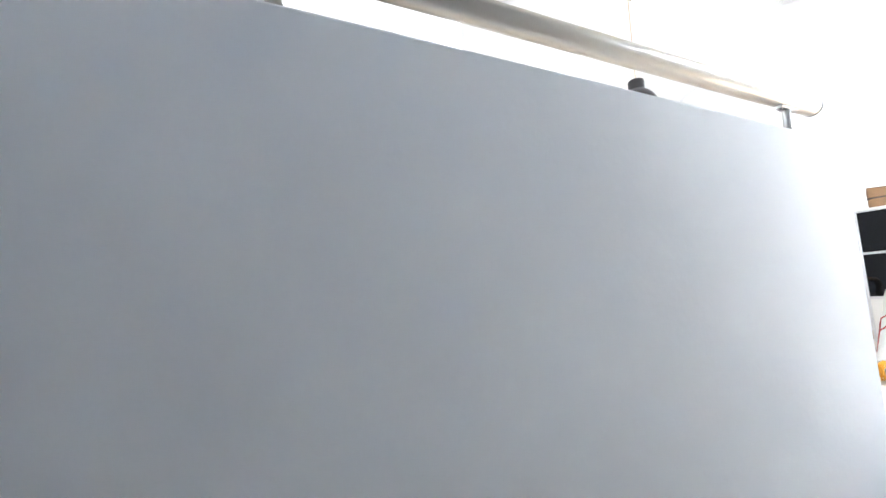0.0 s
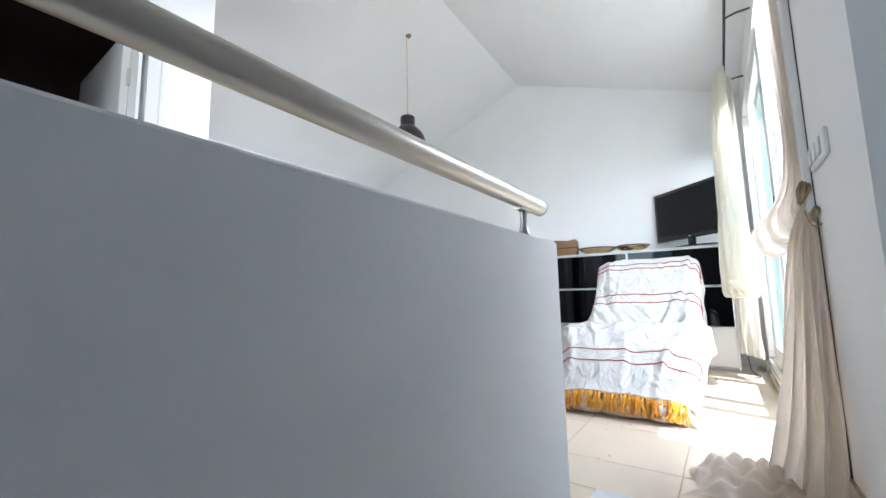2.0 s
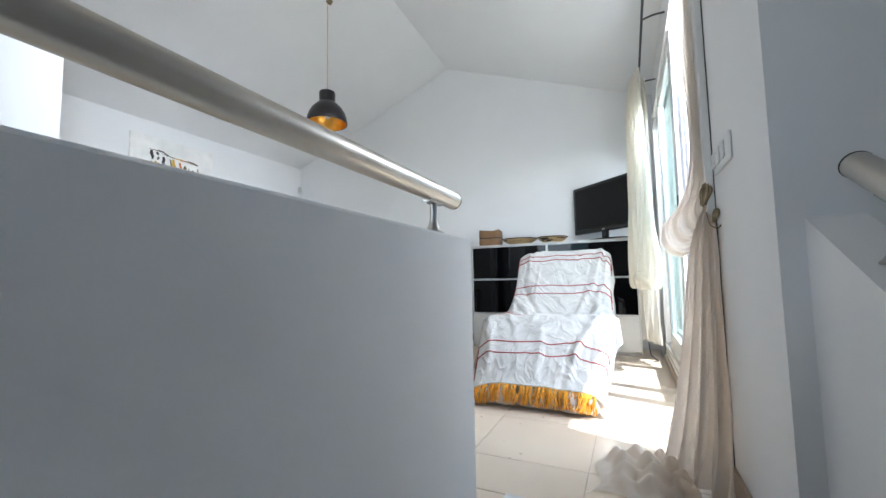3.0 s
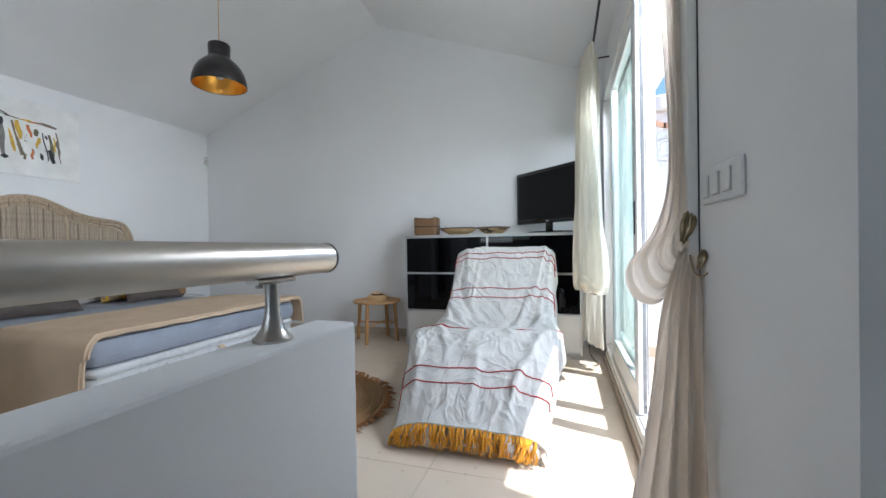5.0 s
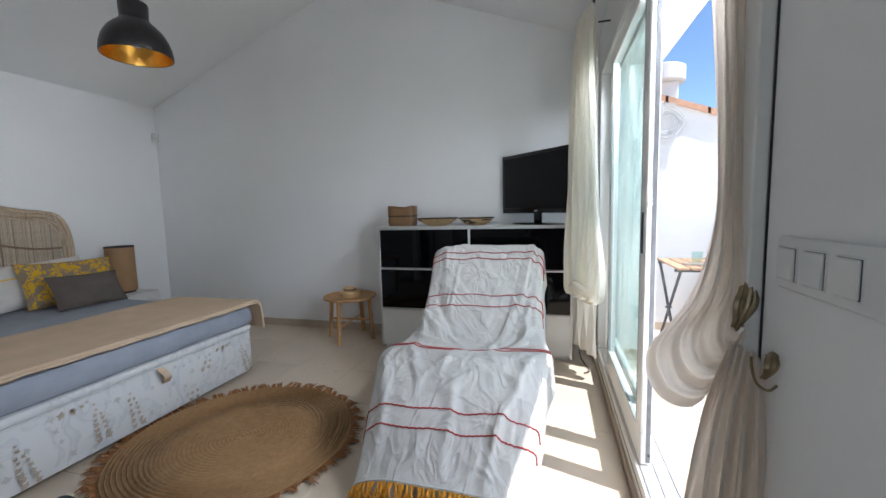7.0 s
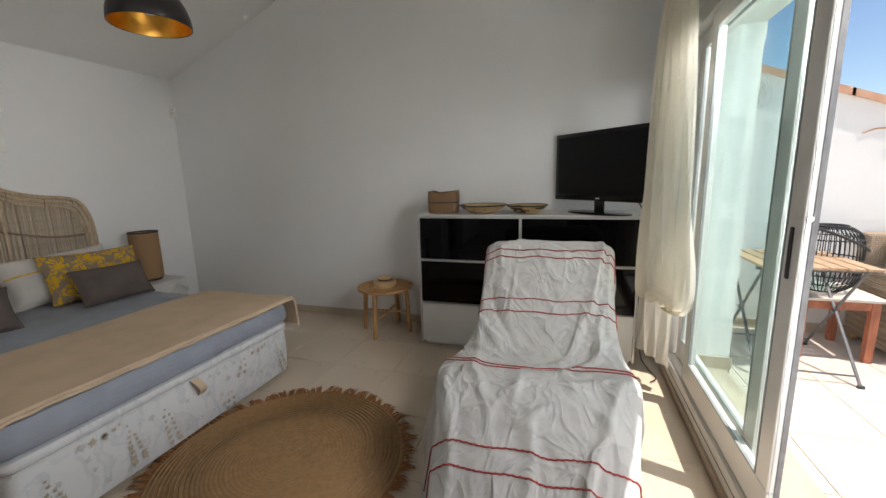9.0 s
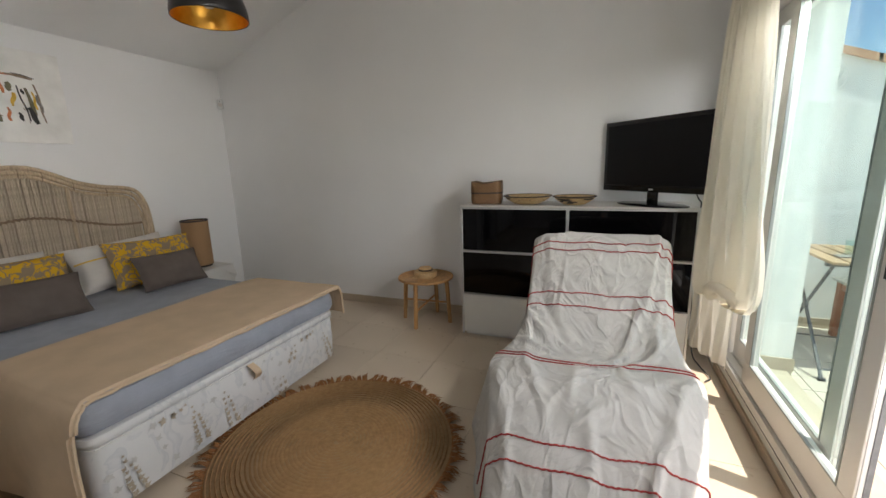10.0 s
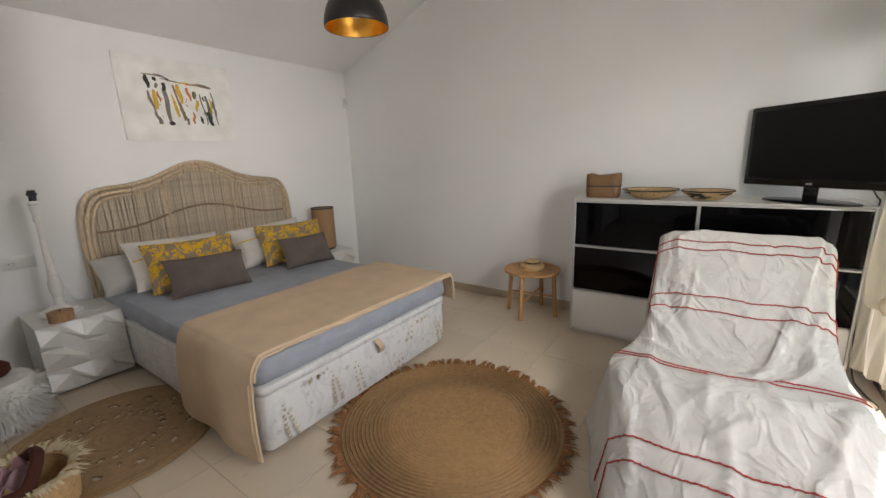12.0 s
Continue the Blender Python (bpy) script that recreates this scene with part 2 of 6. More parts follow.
m = Mat("clear_glass", (0.93, 0.985, 0.97), 0.0)
gl = m.put("ShaderNodeBsdfGlossy", Roughness=0.0)
tp = m.put("ShaderNodeBsdfTransparent", Color=(0.90, 0.965, 0.955, 1))
lw = m.put("ShaderNodeLayerWeight", Blend=0.5)
pw = m.t.nodes.new("ShaderNodeMath")
pw.operation = "POWER"
m.wire(lw.outputs["Facing"], pw.inputs[0])
pw.inputs[1].default_value = 6.0
fr = m.put("ShaderNodeMapRange", To_Min=0.02, To_Max=0.6)
m.wire(pw.outputs[0], fr.inputs[0])
ms = m.put("ShaderNodeMixShader")
m.wire(fr.outputs[0], ms.inputs[0])
m.wire(tp.outputs[0], ms.inputs[1])
m.wire(gl.outputs[0], ms.inputs[2])
m.wire(ms.outputs[0], m.t.nodes["Material Output"].inputs["Surface"])
glass = m.m


def wood(name, rgb, scale=6, stretch=(1, 12, 12), rough=0.5):
    m = Mat(name, rgb, rough)
    f = m.noise(scale, 6, stretch, dist=0.6)
    m.color(m.ramp(f, [(0.3, tuple(c * 0.68 for c in rgb)), (0.55, rgb), (0.75, tuple(min(1, c * 1.18) for c in rgb))]))
    m.bump(f, 0.15, 0.002)
    return m


bamboo_wood = wood("oiled_bamboo", (0.52, 0.28, 0.105), 5, (6, 6, 1)).m
teak = wood("weathered_teak", (0.42, 0.28, 0.17), 8, (12, 1, 12), 0.7).own(0.12).m
red_wood = wood("red_stained_wood", (0.36, 0.12, 0.06), 8, (6, 6, 1), 0.5).m
pale_slat = wood("bleached_slat", (0.62, 0.58, 0.52), 8, (1, 12, 12), 0.7).own(0.06).m
rattan = wood("pale_rattan", (0.56, 0.43, 0.29), 14, (8, 8, 1), 0.5).m
rattan_rod = wood("rattan_rod", (0.56, 0.46, 0.345), 22, (6, 6, 1), 0.55).own(0.09).m
rattan_bind = wood("rattan_binding", (0.29, 0.20, 0.13), 30, (8, 8, 1), 0.6).m
m = Mat("headboard_backing", (0.40, 0.33, 0.26), 0.8)
f = m.noise(38, 3, (1, 1, 0.03))
m.color(m.ramp(f, [(0.3, (0.30, 0.24, 0.18)), (0.5, (0.42, 0.34, 0.26)), (0.7, (0.52, 0.44, 0.35))]))
m.bump(f, 0.5, 0.004)
cane_sheet = m.m

m = weave("linen_throw", (0.65, 0.49, 0.335), 260, 0.0006, 0.93, 1.06)
m.bump(m.noise(30, 4, (1, 4, 1)), 0.15, 0.004)
throw_cloth = m.m
m = weave("blue_grey_sheet", (0.37, 0.395, 0.445), 400, 0.0004)
m.bump(m.noise(6, 4, (1, 1, 3), dist=1.0), 0.5, 0.012)
sheet_cloth = m.m
m = weave("printed_bed_fabric", (0.70, 0.69, 0.66), 300, 0.0004)
leaf1 = m.noise(7, 3, (1, 1, 0.8), dist=1.6)
pale = m.ramp(leaf1, [(0.50, (0.74, 0.73, 0.71)), (0.54, (0.64, 0.64, 0.635)), (0.62, (0.72, 0.715, 0.70))])
m.color(pale)
bed_print = m.m
sprig_print = weave("sandy_sprig_print", (0.50, 0.42, 0.32), 300, 0.0004, 0.8, 1.25).m
leaf_print = weave("pale_leaf_print", (0.60, 0.585, 0.55), 300, 0.0004, 0.9, 1.1).m
pillow_white = weave("white_pillow_linen", (0.64, 0.60, 0.55), 350, 0.0005).m
pillow_grey = weave("pale_grey_pillow", (0.47, 0.45, 0.42), 350, 0.0005).m
m = weave("brown_cushion", (0.13, 0.104, 0.09), 320, 0.0008, 0.85, 1.15)
brown_cloth = m.m
m = weave("yellow_cushion", (0.70, 0.42, 0.03), 320, 0.0008)
vo = m.put("ShaderNodeTexVoronoi", Scale=10.5)
nz = m.put("ShaderNodeTexNoise", Scale=11.0, Detail=2.0)
m.wire(m.co, nz.inputs["Vector"])
vm = m.t.nodes.new("ShaderNodeVectorMath")
vm.operation = "MULTIPLY_ADD"
m.wire(nz.outputs["Color"], vm.inputs[0])
vm.inputs[1].default_value = (0.16, 0.16, 0.16)
m.wire(m.co, vm.inputs[2])
m.wire(vm.outputs[0], vo.inputs["Vector"])
vine = m.noise(8, 1, (1, 1, 1), dist=3.2)
flowers = m.ramp(vo.outputs["Distance"], [(0.36, (1, 1, 1)), (0.42, (0, 0, 0))])
stems = m.ramp(vine, [(0.43, (0, 0, 0)), (0.46, (1, 1, 1)), (0.53, (1, 1, 1)), (0.56, (0, 0, 0))])
m.color(m.mix(m.mix(1.0, flowers, stems, "LIGHTEN"), (0.66, 0.38, 0.025), (0.27, 0.205, 0.14)))
yellow_cloth = m.m
m = weave("white_cotton_cover", (0.52, 0.50, 0.465), 260, 0.0007, 0.96, 1.03)
for sc, dst, amt, dep in ((3.2, 1.0, 0.55, 0.014), (6.5, 1.4, 0.5, 0.007)):
    m.bump(m.ramp(m.noise(sc, 2, (1, 0.7, 0.7), dist=dst), [(0.40, (0, 0, 0)), (0.50, (1, 1, 1)), (0.60, (0, 0, 0))]), amt, dep)
m.bump(m.noise(2.6, 3, dist=1.0), 0.18, 0.02)
cover_cloth = m.m
red_cord = weave("red_cord", (0.36, 0.055, 0.05), 500, 0.001).m
mustard = weave("mustard_fringe", (0.58, 0.26, 0.03), 600, 0.0008, 0.75, 1.2).own(0.1).m
pad_cloth = weave("pad_cotton", (0.66, 0.60, 0.58), 260, 0.0006).m
m = weave("sheer_curtain", (0.84, 0.80, 0.72), 420, 0.0004, 0.95, 1.04)
m.translucent(0.45, (0.86, 0.80, 0.68))
curtain_cloth = m.m
m = weave("sheer_beige_curtain", (0.80, 0.745, 0.68), 420, 0.0004, 0.9, 1.05)
m.translucent(0.5, (0.84, 0.75, 0.65))
curtain_beige = m.m


def jute_mat(name, rgb, pitch):
    m = Mat(name, rgb, 0.85, spec=0.2)
    f = m.noise(45, 5)
    g = m.noise(3, 4)
    m.color(m.mix(g, m.ramp(f, [(0.3, tuple(c * 0.62 for c in rgb)), (0.6, rgb), (0.8, tuple(c * 1.3 for c in rgb))]), tuple(c * 1.05 for c in rgb)))
    m.bump(f, 0.5, 0.003)
    return m.m


jute = jute_mat("jute_braid", (0.37, 0.215, 0.098), 0.02)
jute_fringe = jute_mat("jute_fringe", (0.32, 0.145, 0.055), 0.02)
jute_flat = jute_mat("flat_jute", (0.36, 0.235, 0.125), 0.02)
m = Mat("woven_bamboo", (0.24, 0.125, 0.05), 0.5)
a, b = m.wave(22, "DIAGONAL", 0.6), m.wave(32, "Z", 0.8)
m.color(m.mix(m.mix(1.0, a, b, "DIFFERENCE"), (0.10, 0.048, 0.022), (0.34, 0.185, 0.075)))
m.bump(a, 0.4, 0.003).bump(b, 0.4, 0.003)
basket_weave = m.m
m = Mat("coiled_straw", (0.50, 0.32, 0.14), 0.6)
co2 = m.noise(5, 1, (1, 1, 1), dist=1.0)
m.color(m.mix(m.ramp(co2, [(0.66, (0, 0, 0)), (0.69, (1, 1, 1))]), m.ramp(m.noise(70, 2), [(0.3, (0.42, 0.27, 0.11)), (0.7, (0.66, 0.48, 0.26))]), (0.05, 0.03, 0.02)))
coil_bump = m.wave(45, "Z", 0.6)
m.bump(coil_bump, 0.6, 0.004)
coil_straw = m.m
straw = Mat("pale_straw", (0.60, 0.39, 0.19), 0.6).vary(50, 0.8, 1.12).m
dark_rim = Mat("dark_rim", (0.03, 0.022, 0.018), 0.6).vary(60, 0.6, 1.5).m
m = Mat("woven_lamp_shade", (0.40, 0.23, 0.11), 0.7)
m.color(m.mix(m.wave(60, "Z", 0.5), (0.28, 0.155, 0.07), (0.47, 0.28, 0.14)))
m.bump(m.wave(60, "Z", 0.5), 0.4, 0.003)
shade_weave = m.m
m = Mat("chipped_white_paint", (0.74, 0.72, 0.68), 0.5)
m.color(m.mix(m.ramp(m.noise(28, 5), [(0.70, (0, 0, 0)), (0.76, (1, 1, 1))]), (0.78, 0.76, 0.72), (0.56, 0.50, 0.41)))
chipped = m.m
cork = Mat("cork", (0.42, 0.24, 0.12), 0.8).vary(80, 0.7, 1.15).m
fur = Mat("white_fur", (0.78, 0.76, 0.72), 0.9).vary(14, 0.8, 1.05).m
canvas_white = weave("artist_canvas", (0.86, 0.845, 0.81), 500, 0.0004).m
INKS = {n: Mat("paint_" + n, c, 0.6).vary(35, 0.75, 1.25).m for n, c in
        {"black": (0.03, 0.028, 0.026), "grey": (0.20, 0.18, 0.16), "yellow": (0.68, 0.42, 0.06), "orange": (0.60, 0.20, 0.08), "olive": (0.16, 0.14, 0.08), "umber": (0.26, 0.19, 0.13)}.items()}
m = Mat("terracotta", (0.52, 0.25, 0.13), 0.8)
m.color(m.mix(m.noise(12, 5), (0.50, 0.24, 0.13), (0.74, 0.47, 0.32)))
terracotta = m.m
m = Mat("grey_wicker", (0.40, 0.31, 0.22), 0.7)
a, b = m.wave(22, "X", 0.4), m.wave(22, "Z", 0.4)
m.color(m.mix(m.mix(1.0, a, b, "DIFFERENCE"), (0.24, 0.17, 0.11), (0.52, 0.42, 0.31)))
m.bump(a, 0.6, 0.006).bump(b, 0.6, 0.006)
wicker = m.m
wicker_strand = Mat("wicker_strand", (0.44, 0.34, 0.24), 0.65).vary(40, 0.75, 1.2).m
cream_canvas = weave("cream_outdoor_cushion", (0.72, 0.68, 0.60), 300, 0.0006).m
black_wire = Mat("black_wire", (0.02, 0.02, 0.02), 0.45).vary(40, 0.7, 1.4).m
grey_steel = Mat("grey_painted_steel", (0.09, 0.09, 0.095), 0.5).vary(30, 0.8, 1.3).m
leaf_green = Mat("palm_leaf", (0.07, 0.11, 0.03), 0.5).own(0.2).m
trunk_brown = Mat("palm_trunk", (0.20, 0.15, 0.10), 0.9).vary(20, 0.6, 1.2).m
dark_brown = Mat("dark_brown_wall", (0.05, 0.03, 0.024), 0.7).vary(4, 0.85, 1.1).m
door_white = Mat("white_door_paint", (0.70, 0.69, 0.66), 0.22).vary(3, 0.97, 1.02).m
dry_ground = Mat("dry_ground", (0.30, 0.24, 0.16), 0.95).vary(0.6, 0.7, 1.2).m
dusty_pink = weave("dusty_pink_cloth", (0.42, 0.26, 0.30), 500, 0.0008).m
maroon = weave("maroon_cloth", (0.10, 0.035, 0.025), 500, 0.0008).m

# ---- structure ----
XE, XO, YS, YW = 4.60, 4.95, -6.2, -3.243     # east wall inside and outside, far south wall, end of the upper floor
EAVE, RISE = 2.366, 0.385


def ridge_x(y):
    return 2.41 - 0.04 * y


def wall(name, lo, hi, mat=None):
    return tagged(link(name, box(lo, hi), mat or white_wall), kind="structure")


wall("floor_slab", (-0.2, YW, -0.30), (XE - 0.05, 0.0, -0.0035), grout)
wall("floor_slab", (-0.2, YS, -0.30), (3.838, YW, -0.0035), grout)
wall("wall_west", (-0.2, YS, -0.3), (0, 0, 3.6))
wall("wall_north", (-0.2, 0, -0.3), (XO, 0.25, 3.6))
wall("wall_east", (XE, YW, -0.3), (XO, -2.60, 3.6))
wall("wall_east", (XE, -2.60, 2.12), (XO, -0.42, 3.6))
wall("wall_east", (XE, -0.42, -0.3), (XO, 0, 3.6))
# soffit and wall, both out of view, added to darken the stairwell
wall("stair_soffit", (3.919, YS, 1.95), (5.6, -4.45, 2.05))
wall("wall_stair_landing", (3.842, YS, 0.836), (3.914, -4.76, 3.3))
COPE = 0.006                     # the landing parapet climbs a little towards the south
bm = box((3.838, YS, -2.8), (3.918, YW, 0.815), 0.006, 2)
for v in bm.verts:
    if v.co.z > 0 and v.co.y < YW - 0.1:
        v.co.z += COPE * (YW - YS)
tagged(link("parapet_landing", bm, white_wall), kind="structure")
wall("wall_stair_north", (XE + 0.002, YW, -2.8), (5.8, YW + 0.2, -0.3))
wall("wall_stair_north", (XO, YW, -0.3), (5.8, YW + 0.2, 3.6))
wall("wall_stair_east", (5.6, YS, -2.8), (5.8, -5.1, 3.6))
wall("wall_stair_east", (5.6, -4.5, -2.8), (5.8, YW, 3.6))
# unseen window, added here as the opening for the stair fill light
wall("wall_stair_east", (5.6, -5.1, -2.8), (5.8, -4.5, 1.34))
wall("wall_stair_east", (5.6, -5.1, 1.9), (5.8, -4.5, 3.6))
added_win2 = tagged(new("added_window_2"), "added white stair window with one fixed pane, out of view", "window", kind="structure")
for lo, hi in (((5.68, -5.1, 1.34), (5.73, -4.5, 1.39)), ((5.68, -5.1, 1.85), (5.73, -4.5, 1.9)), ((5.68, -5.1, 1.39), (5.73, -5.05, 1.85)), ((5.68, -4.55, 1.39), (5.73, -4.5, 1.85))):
    part("window_frame", box(lo, hi, 0.003), white_pvc, added_win2)
part("pane", box((5.70, -5.05, 1.39), (5.706, -4.55, 1.85)), glass, added_win2, smooth=False).visible_shadow = False
wall("wall_south", (-0.2, YS - 0.2, -2.8), (2.35, YS, 3.6))
wall("wall_south", (3.55, YS - 0.2, -2.8), (5.8, YS, 3.6))
# gap and window out of view, added to let landing fill light in
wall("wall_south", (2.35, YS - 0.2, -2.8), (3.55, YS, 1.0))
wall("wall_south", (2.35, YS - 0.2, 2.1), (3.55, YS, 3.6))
added_win3 = tagged(new("added_window_3"), "added white landing window with one fixed pane, out of view", "window", kind="structure")
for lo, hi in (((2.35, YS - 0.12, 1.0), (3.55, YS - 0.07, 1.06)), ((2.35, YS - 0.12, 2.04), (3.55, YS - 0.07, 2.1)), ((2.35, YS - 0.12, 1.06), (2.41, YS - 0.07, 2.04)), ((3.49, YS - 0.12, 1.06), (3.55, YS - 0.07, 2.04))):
    part("window_frame", box(lo, hi, 0.003), white_pvc, added_win3)
part("pane", box((2.41, YS - 0.10, 1.06), (3.49, YS - 0.094, 2.04)), glass, added_win3, smooth=False).visible_shadow = False
wall("floor_lower", (3.6, YS, -2.9), (5.8, YW + 0.2, -2.7), cream_tile)
wall("wall_stair_under", (3.918, YW, -2.8), (XE, YW + 0.1, -0.3))
for i in range(1, 9):
    wall("step", (3.918, YW - 0.28 * i - 0.01, -0.175 * i - 0.04), (4.646, YW - 0.28 * (i - 1), -0.175 * i), pale_marble)
    wall("step_riser", (3.918, YW - 0.28 * i + 0.006, -0.175 * (i + 1)), (4.646, YW - 0.28 * i + 0.03, -0.175 * i - 0.04), cream_tile)
wall("stair_threshold", (3.918, YW - 0.012, -0.035), (XE - 0.002, -2.985, 0.004), pale_marble)
wall("step_riser", (3.918, YW - 0.004, -0.175), (XE, YW + 0.02, -0.036), cream_tile)

bm = bmesh.new()
vs = [bm.verts.new(p) for x in (4.646, 4.74) for p in ((x, YW, 0.815), (x, YW, -2.8), (x, YS, -2.8), (x, YS, 0.815 - 0.56 * (YW - YS)))]
bm.faces.new(vs[:4])
bm.faces.new(vs[4:])
for i in range(4):
    j = (i + 1) % 4
    bm.faces.new((vs[i], vs[j], vs[j + 4], vs[i + 4]))
tagged(link("parapet_stair", bm, white_wall), kind="structure")

bm = bmesh.new()
zr = EAVE + RISE * 2.41
for y0, y1, xe in ((0.25, YW + 0.2, XO), (YW + 0.2, YS - 0.2, 5.8)):
    rows = []
    for y in (y0, y1):
        rx = ridge_x(y)
        for dz in (0, 0.2):
            rows.append([bm.verts.new(p) for p in ((-0.2, y, EAVE - 0.2 * RISE + dz), (rx, y, zr + dz), (xe, y, zr - 0.374 * (xe - rx) + dz))])
    for k in (0, 1):
        for a in (0, 1):
            bm.faces.new((rows[k][a], rows[k][a + 1], rows[k + 2][a + 1], rows[k + 2][a]))
    for a, b in ((0, 1), (2, 3)):
        for i in (0, 1):
            bm.faces.new((rows[a][i], rows[a][i + 1], rows[b][i + 1], rows[b][i]))
    for i in (0, 2):
        bm.faces.new((rows[0][i], rows[1][i], rows[3][i], rows[2][i]))
tagged(link("ceiling", bm, white_ceiling), kind="structure")

# the small bathroom that juts into the room, with its open door
wall("wall_bathroom_north", (0, -3.56, 0), (1.95, -3.457, 3.3))
wall("wall_bathroom_east", (1.95, -3.762, 0), (2.05, -3.457, 3.3))
wall("wall_bathroom_east", (1.95, YS, 0), (2.05, -4.62, 3.3))
wall("wall_bathroom_east", (1.95, -4.62, 2.04), (2.05, -3.762, 3.3))
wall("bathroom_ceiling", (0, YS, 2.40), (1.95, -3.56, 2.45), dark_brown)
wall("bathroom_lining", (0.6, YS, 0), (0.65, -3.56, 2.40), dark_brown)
for lo, hi in (((2.05, -3.762, 0), (2.072, -3.692, 2.11)), ((2.05, -4.69, 0), (2.072, -4.62, 2.11)), ((2.05, -4.62, 2.04), (2.072, -3.762, 2.11)), ((2.072, -3.707, 0), (2.082, -3.692, 2.11)),
               ((1.94, -3.80, 0), (2.06, -3.785, 2.04))):
    wall("door_trim", lo, hi, door_white)
door = tagged(new("door_1"), "white painted inner door standing open into the dark bathroom", "door")
part("door_leaf", box((1.17, -3.835, 0.01), (1.945, -3.80, 2.025), 0.003), door_white, door)
for z in (0.25, 1.75):
    part("hinge", tube([(1.952, -3.806, z), (1.952, -3.806, z + 0.09)], 0.008, 8), steel, door)
part("door_handle", tube([(1.25, -3.80, 1.02), (1.25, -3.755, 1.02), (1.36, -3.755, 1.02)], 0.009, 8), chrome, door)

# skirting
for lo, hi in (((0, -0.012, 0), (2.83, 0, 0.075)), ((0, -3.457, 0), (0.012, -0.012, 0.075)), ((0.012, -3.457, 0), (2.062, -3.445, 0.075)),
               ((XE - 0.012, YW + 0.012, 0), (XE, -2.62, 0.075)), ((3.826, YS, 0), (3.838, YW + 0.012, 0.075)), ((2.05, YS, 0), (2.062, -4.7, 0.075))):
    wall("baseboard", lo, hi, skirting_stone)

# ---- window ----
wall("window_sill", (XE - 0.045, -2.60, -0.3), (XO - 0.02, -0.42, 0.045), skirting_stone)
FX = 4.566                       # room face of the sliding frame
win = tagged(new("window_1"), "white sliding terrace window with both panes pushed to one end", "window", kind="structure")
for lo, hi in (((FX, -2.60, 0.045), (FX + 0.13, -0.42, 0.136)), ((FX, -2.60, 2.07), (FX + 0.13, -0.42, 2.12)), ((FX, -2.60, 0.136), (FX + 0.13, -2.555, 2.07)), ((FX, -0.465, 0.136), (FX + 0.13, -0.42, 2.07))):
    part("window_frame", box(lo, hi, 0.003), white_pvc, win)
part("frame_groove", box((FX - 0.0015, -2.60, 0.088), (FX + 0.001, -0.42, 0.092)), dark_gasket, win)
for lo, hi in (((FX + 0.008, -2.662, 0.0), (XE - 0.001, -2.602, 2.165)), ((FX + 0.008, -2.602, 2.121), (XE - 0.001, -0.36, 2.165)), ((FX + 0.008, -0.418, 0.0), (XE - 0.001, -0.36, 2.121))):
    part("casing", box(lo, hi, 0.003), white_pvc, win)
part("casing_seal", box((XE - 0.003, -2.6655, 0.0), (XE - 0.0005, -2.6625, 2.165)), dark_gasket, win)
for x in (FX + 0.012, FX + 0.062, FX + 0.112):
    part("track", box((x, -2.555, 0.136), (x + 0.006, -0.465, 0.143)), aluminium, win)


def sash(x, y0, y1):
    """A sliding sash of the window from y0 (far) to y1."""
    z0, z1, w, d, low = 0.144, 2.068, 0.085, 0.038, 0.125
    s = part("sash", box((x, y1, z0), (x + d, y0, z0 + low), 0.003), white_pvc, win)
    for lo, hi in (((x, y1, z1 - w), (x + d, y0, z1)), ((x, y1, z0 + low), (x + d, y1 + w, z1 - w)), ((x, y0 - w, z0 + low), (x + d, y0, z1 - w))):
        part("stile", box(lo, hi, 0.003), white_pvc, s)
    g = part("pane", box((x + 0.014, y1 + w - 0.004, z0 + low - 0.004), (x + 0.022, y0 - w + 0.004, z1 - w + 0.004)), glass, s, smooth=False)
    g.visible_shadow = False
    for lo, hi in (((x - 0.001, y1 + w, z0 + low), (x + 0.012, y0 - w, z0 + low + 0.008)), ((x - 0.001, y1 + w, z0 + low + 0.008), (x + 0.012, y1 + w + 0.008, z1 - w)),
                   ((x - 0.001, y0 - w - 0.008, z0 + low + 0.008), (x + 0.012, y0 - w, z1 - w))):
        part("bead", box(lo, hi), pane_bead, s)
    part("end_gasket", box((x + 0.020, y1 - 0.003, z0 + 0.01), (x + d - 0.003, y1 + 0.001, z1 - 0.01)), grey_gasket, s)
    part("end_lip", box((x + 0.006, y1 - 0.0025, z0 + 0.01), (x + 0.009, y1 + 0.001, z1 - 0.01)), aluminium, s)
    return s


s1 = sash(FX + 0.014, -0.84, -1.845)
s2 = sash(FX + 0.066, -0.48, -1.60)
part("recessed_pull", box((FX + 0.010, -1.805, 0.98), (FX + 0.0145, -1.785, 1.14), 0.002), dark_gasket, s1)
part("lock", tube([(FX + 0.026, -1.844, 1.17), (FX + 0.026, -1.853, 1.17)], 0.009, 12), chrome, s1)
part("roller_stop", tube([(FX + 0.044, -1.844, 0.185), (FX + 0.044, -1.850, 0.185)], 0.006, 8), dark_gasket, s1)

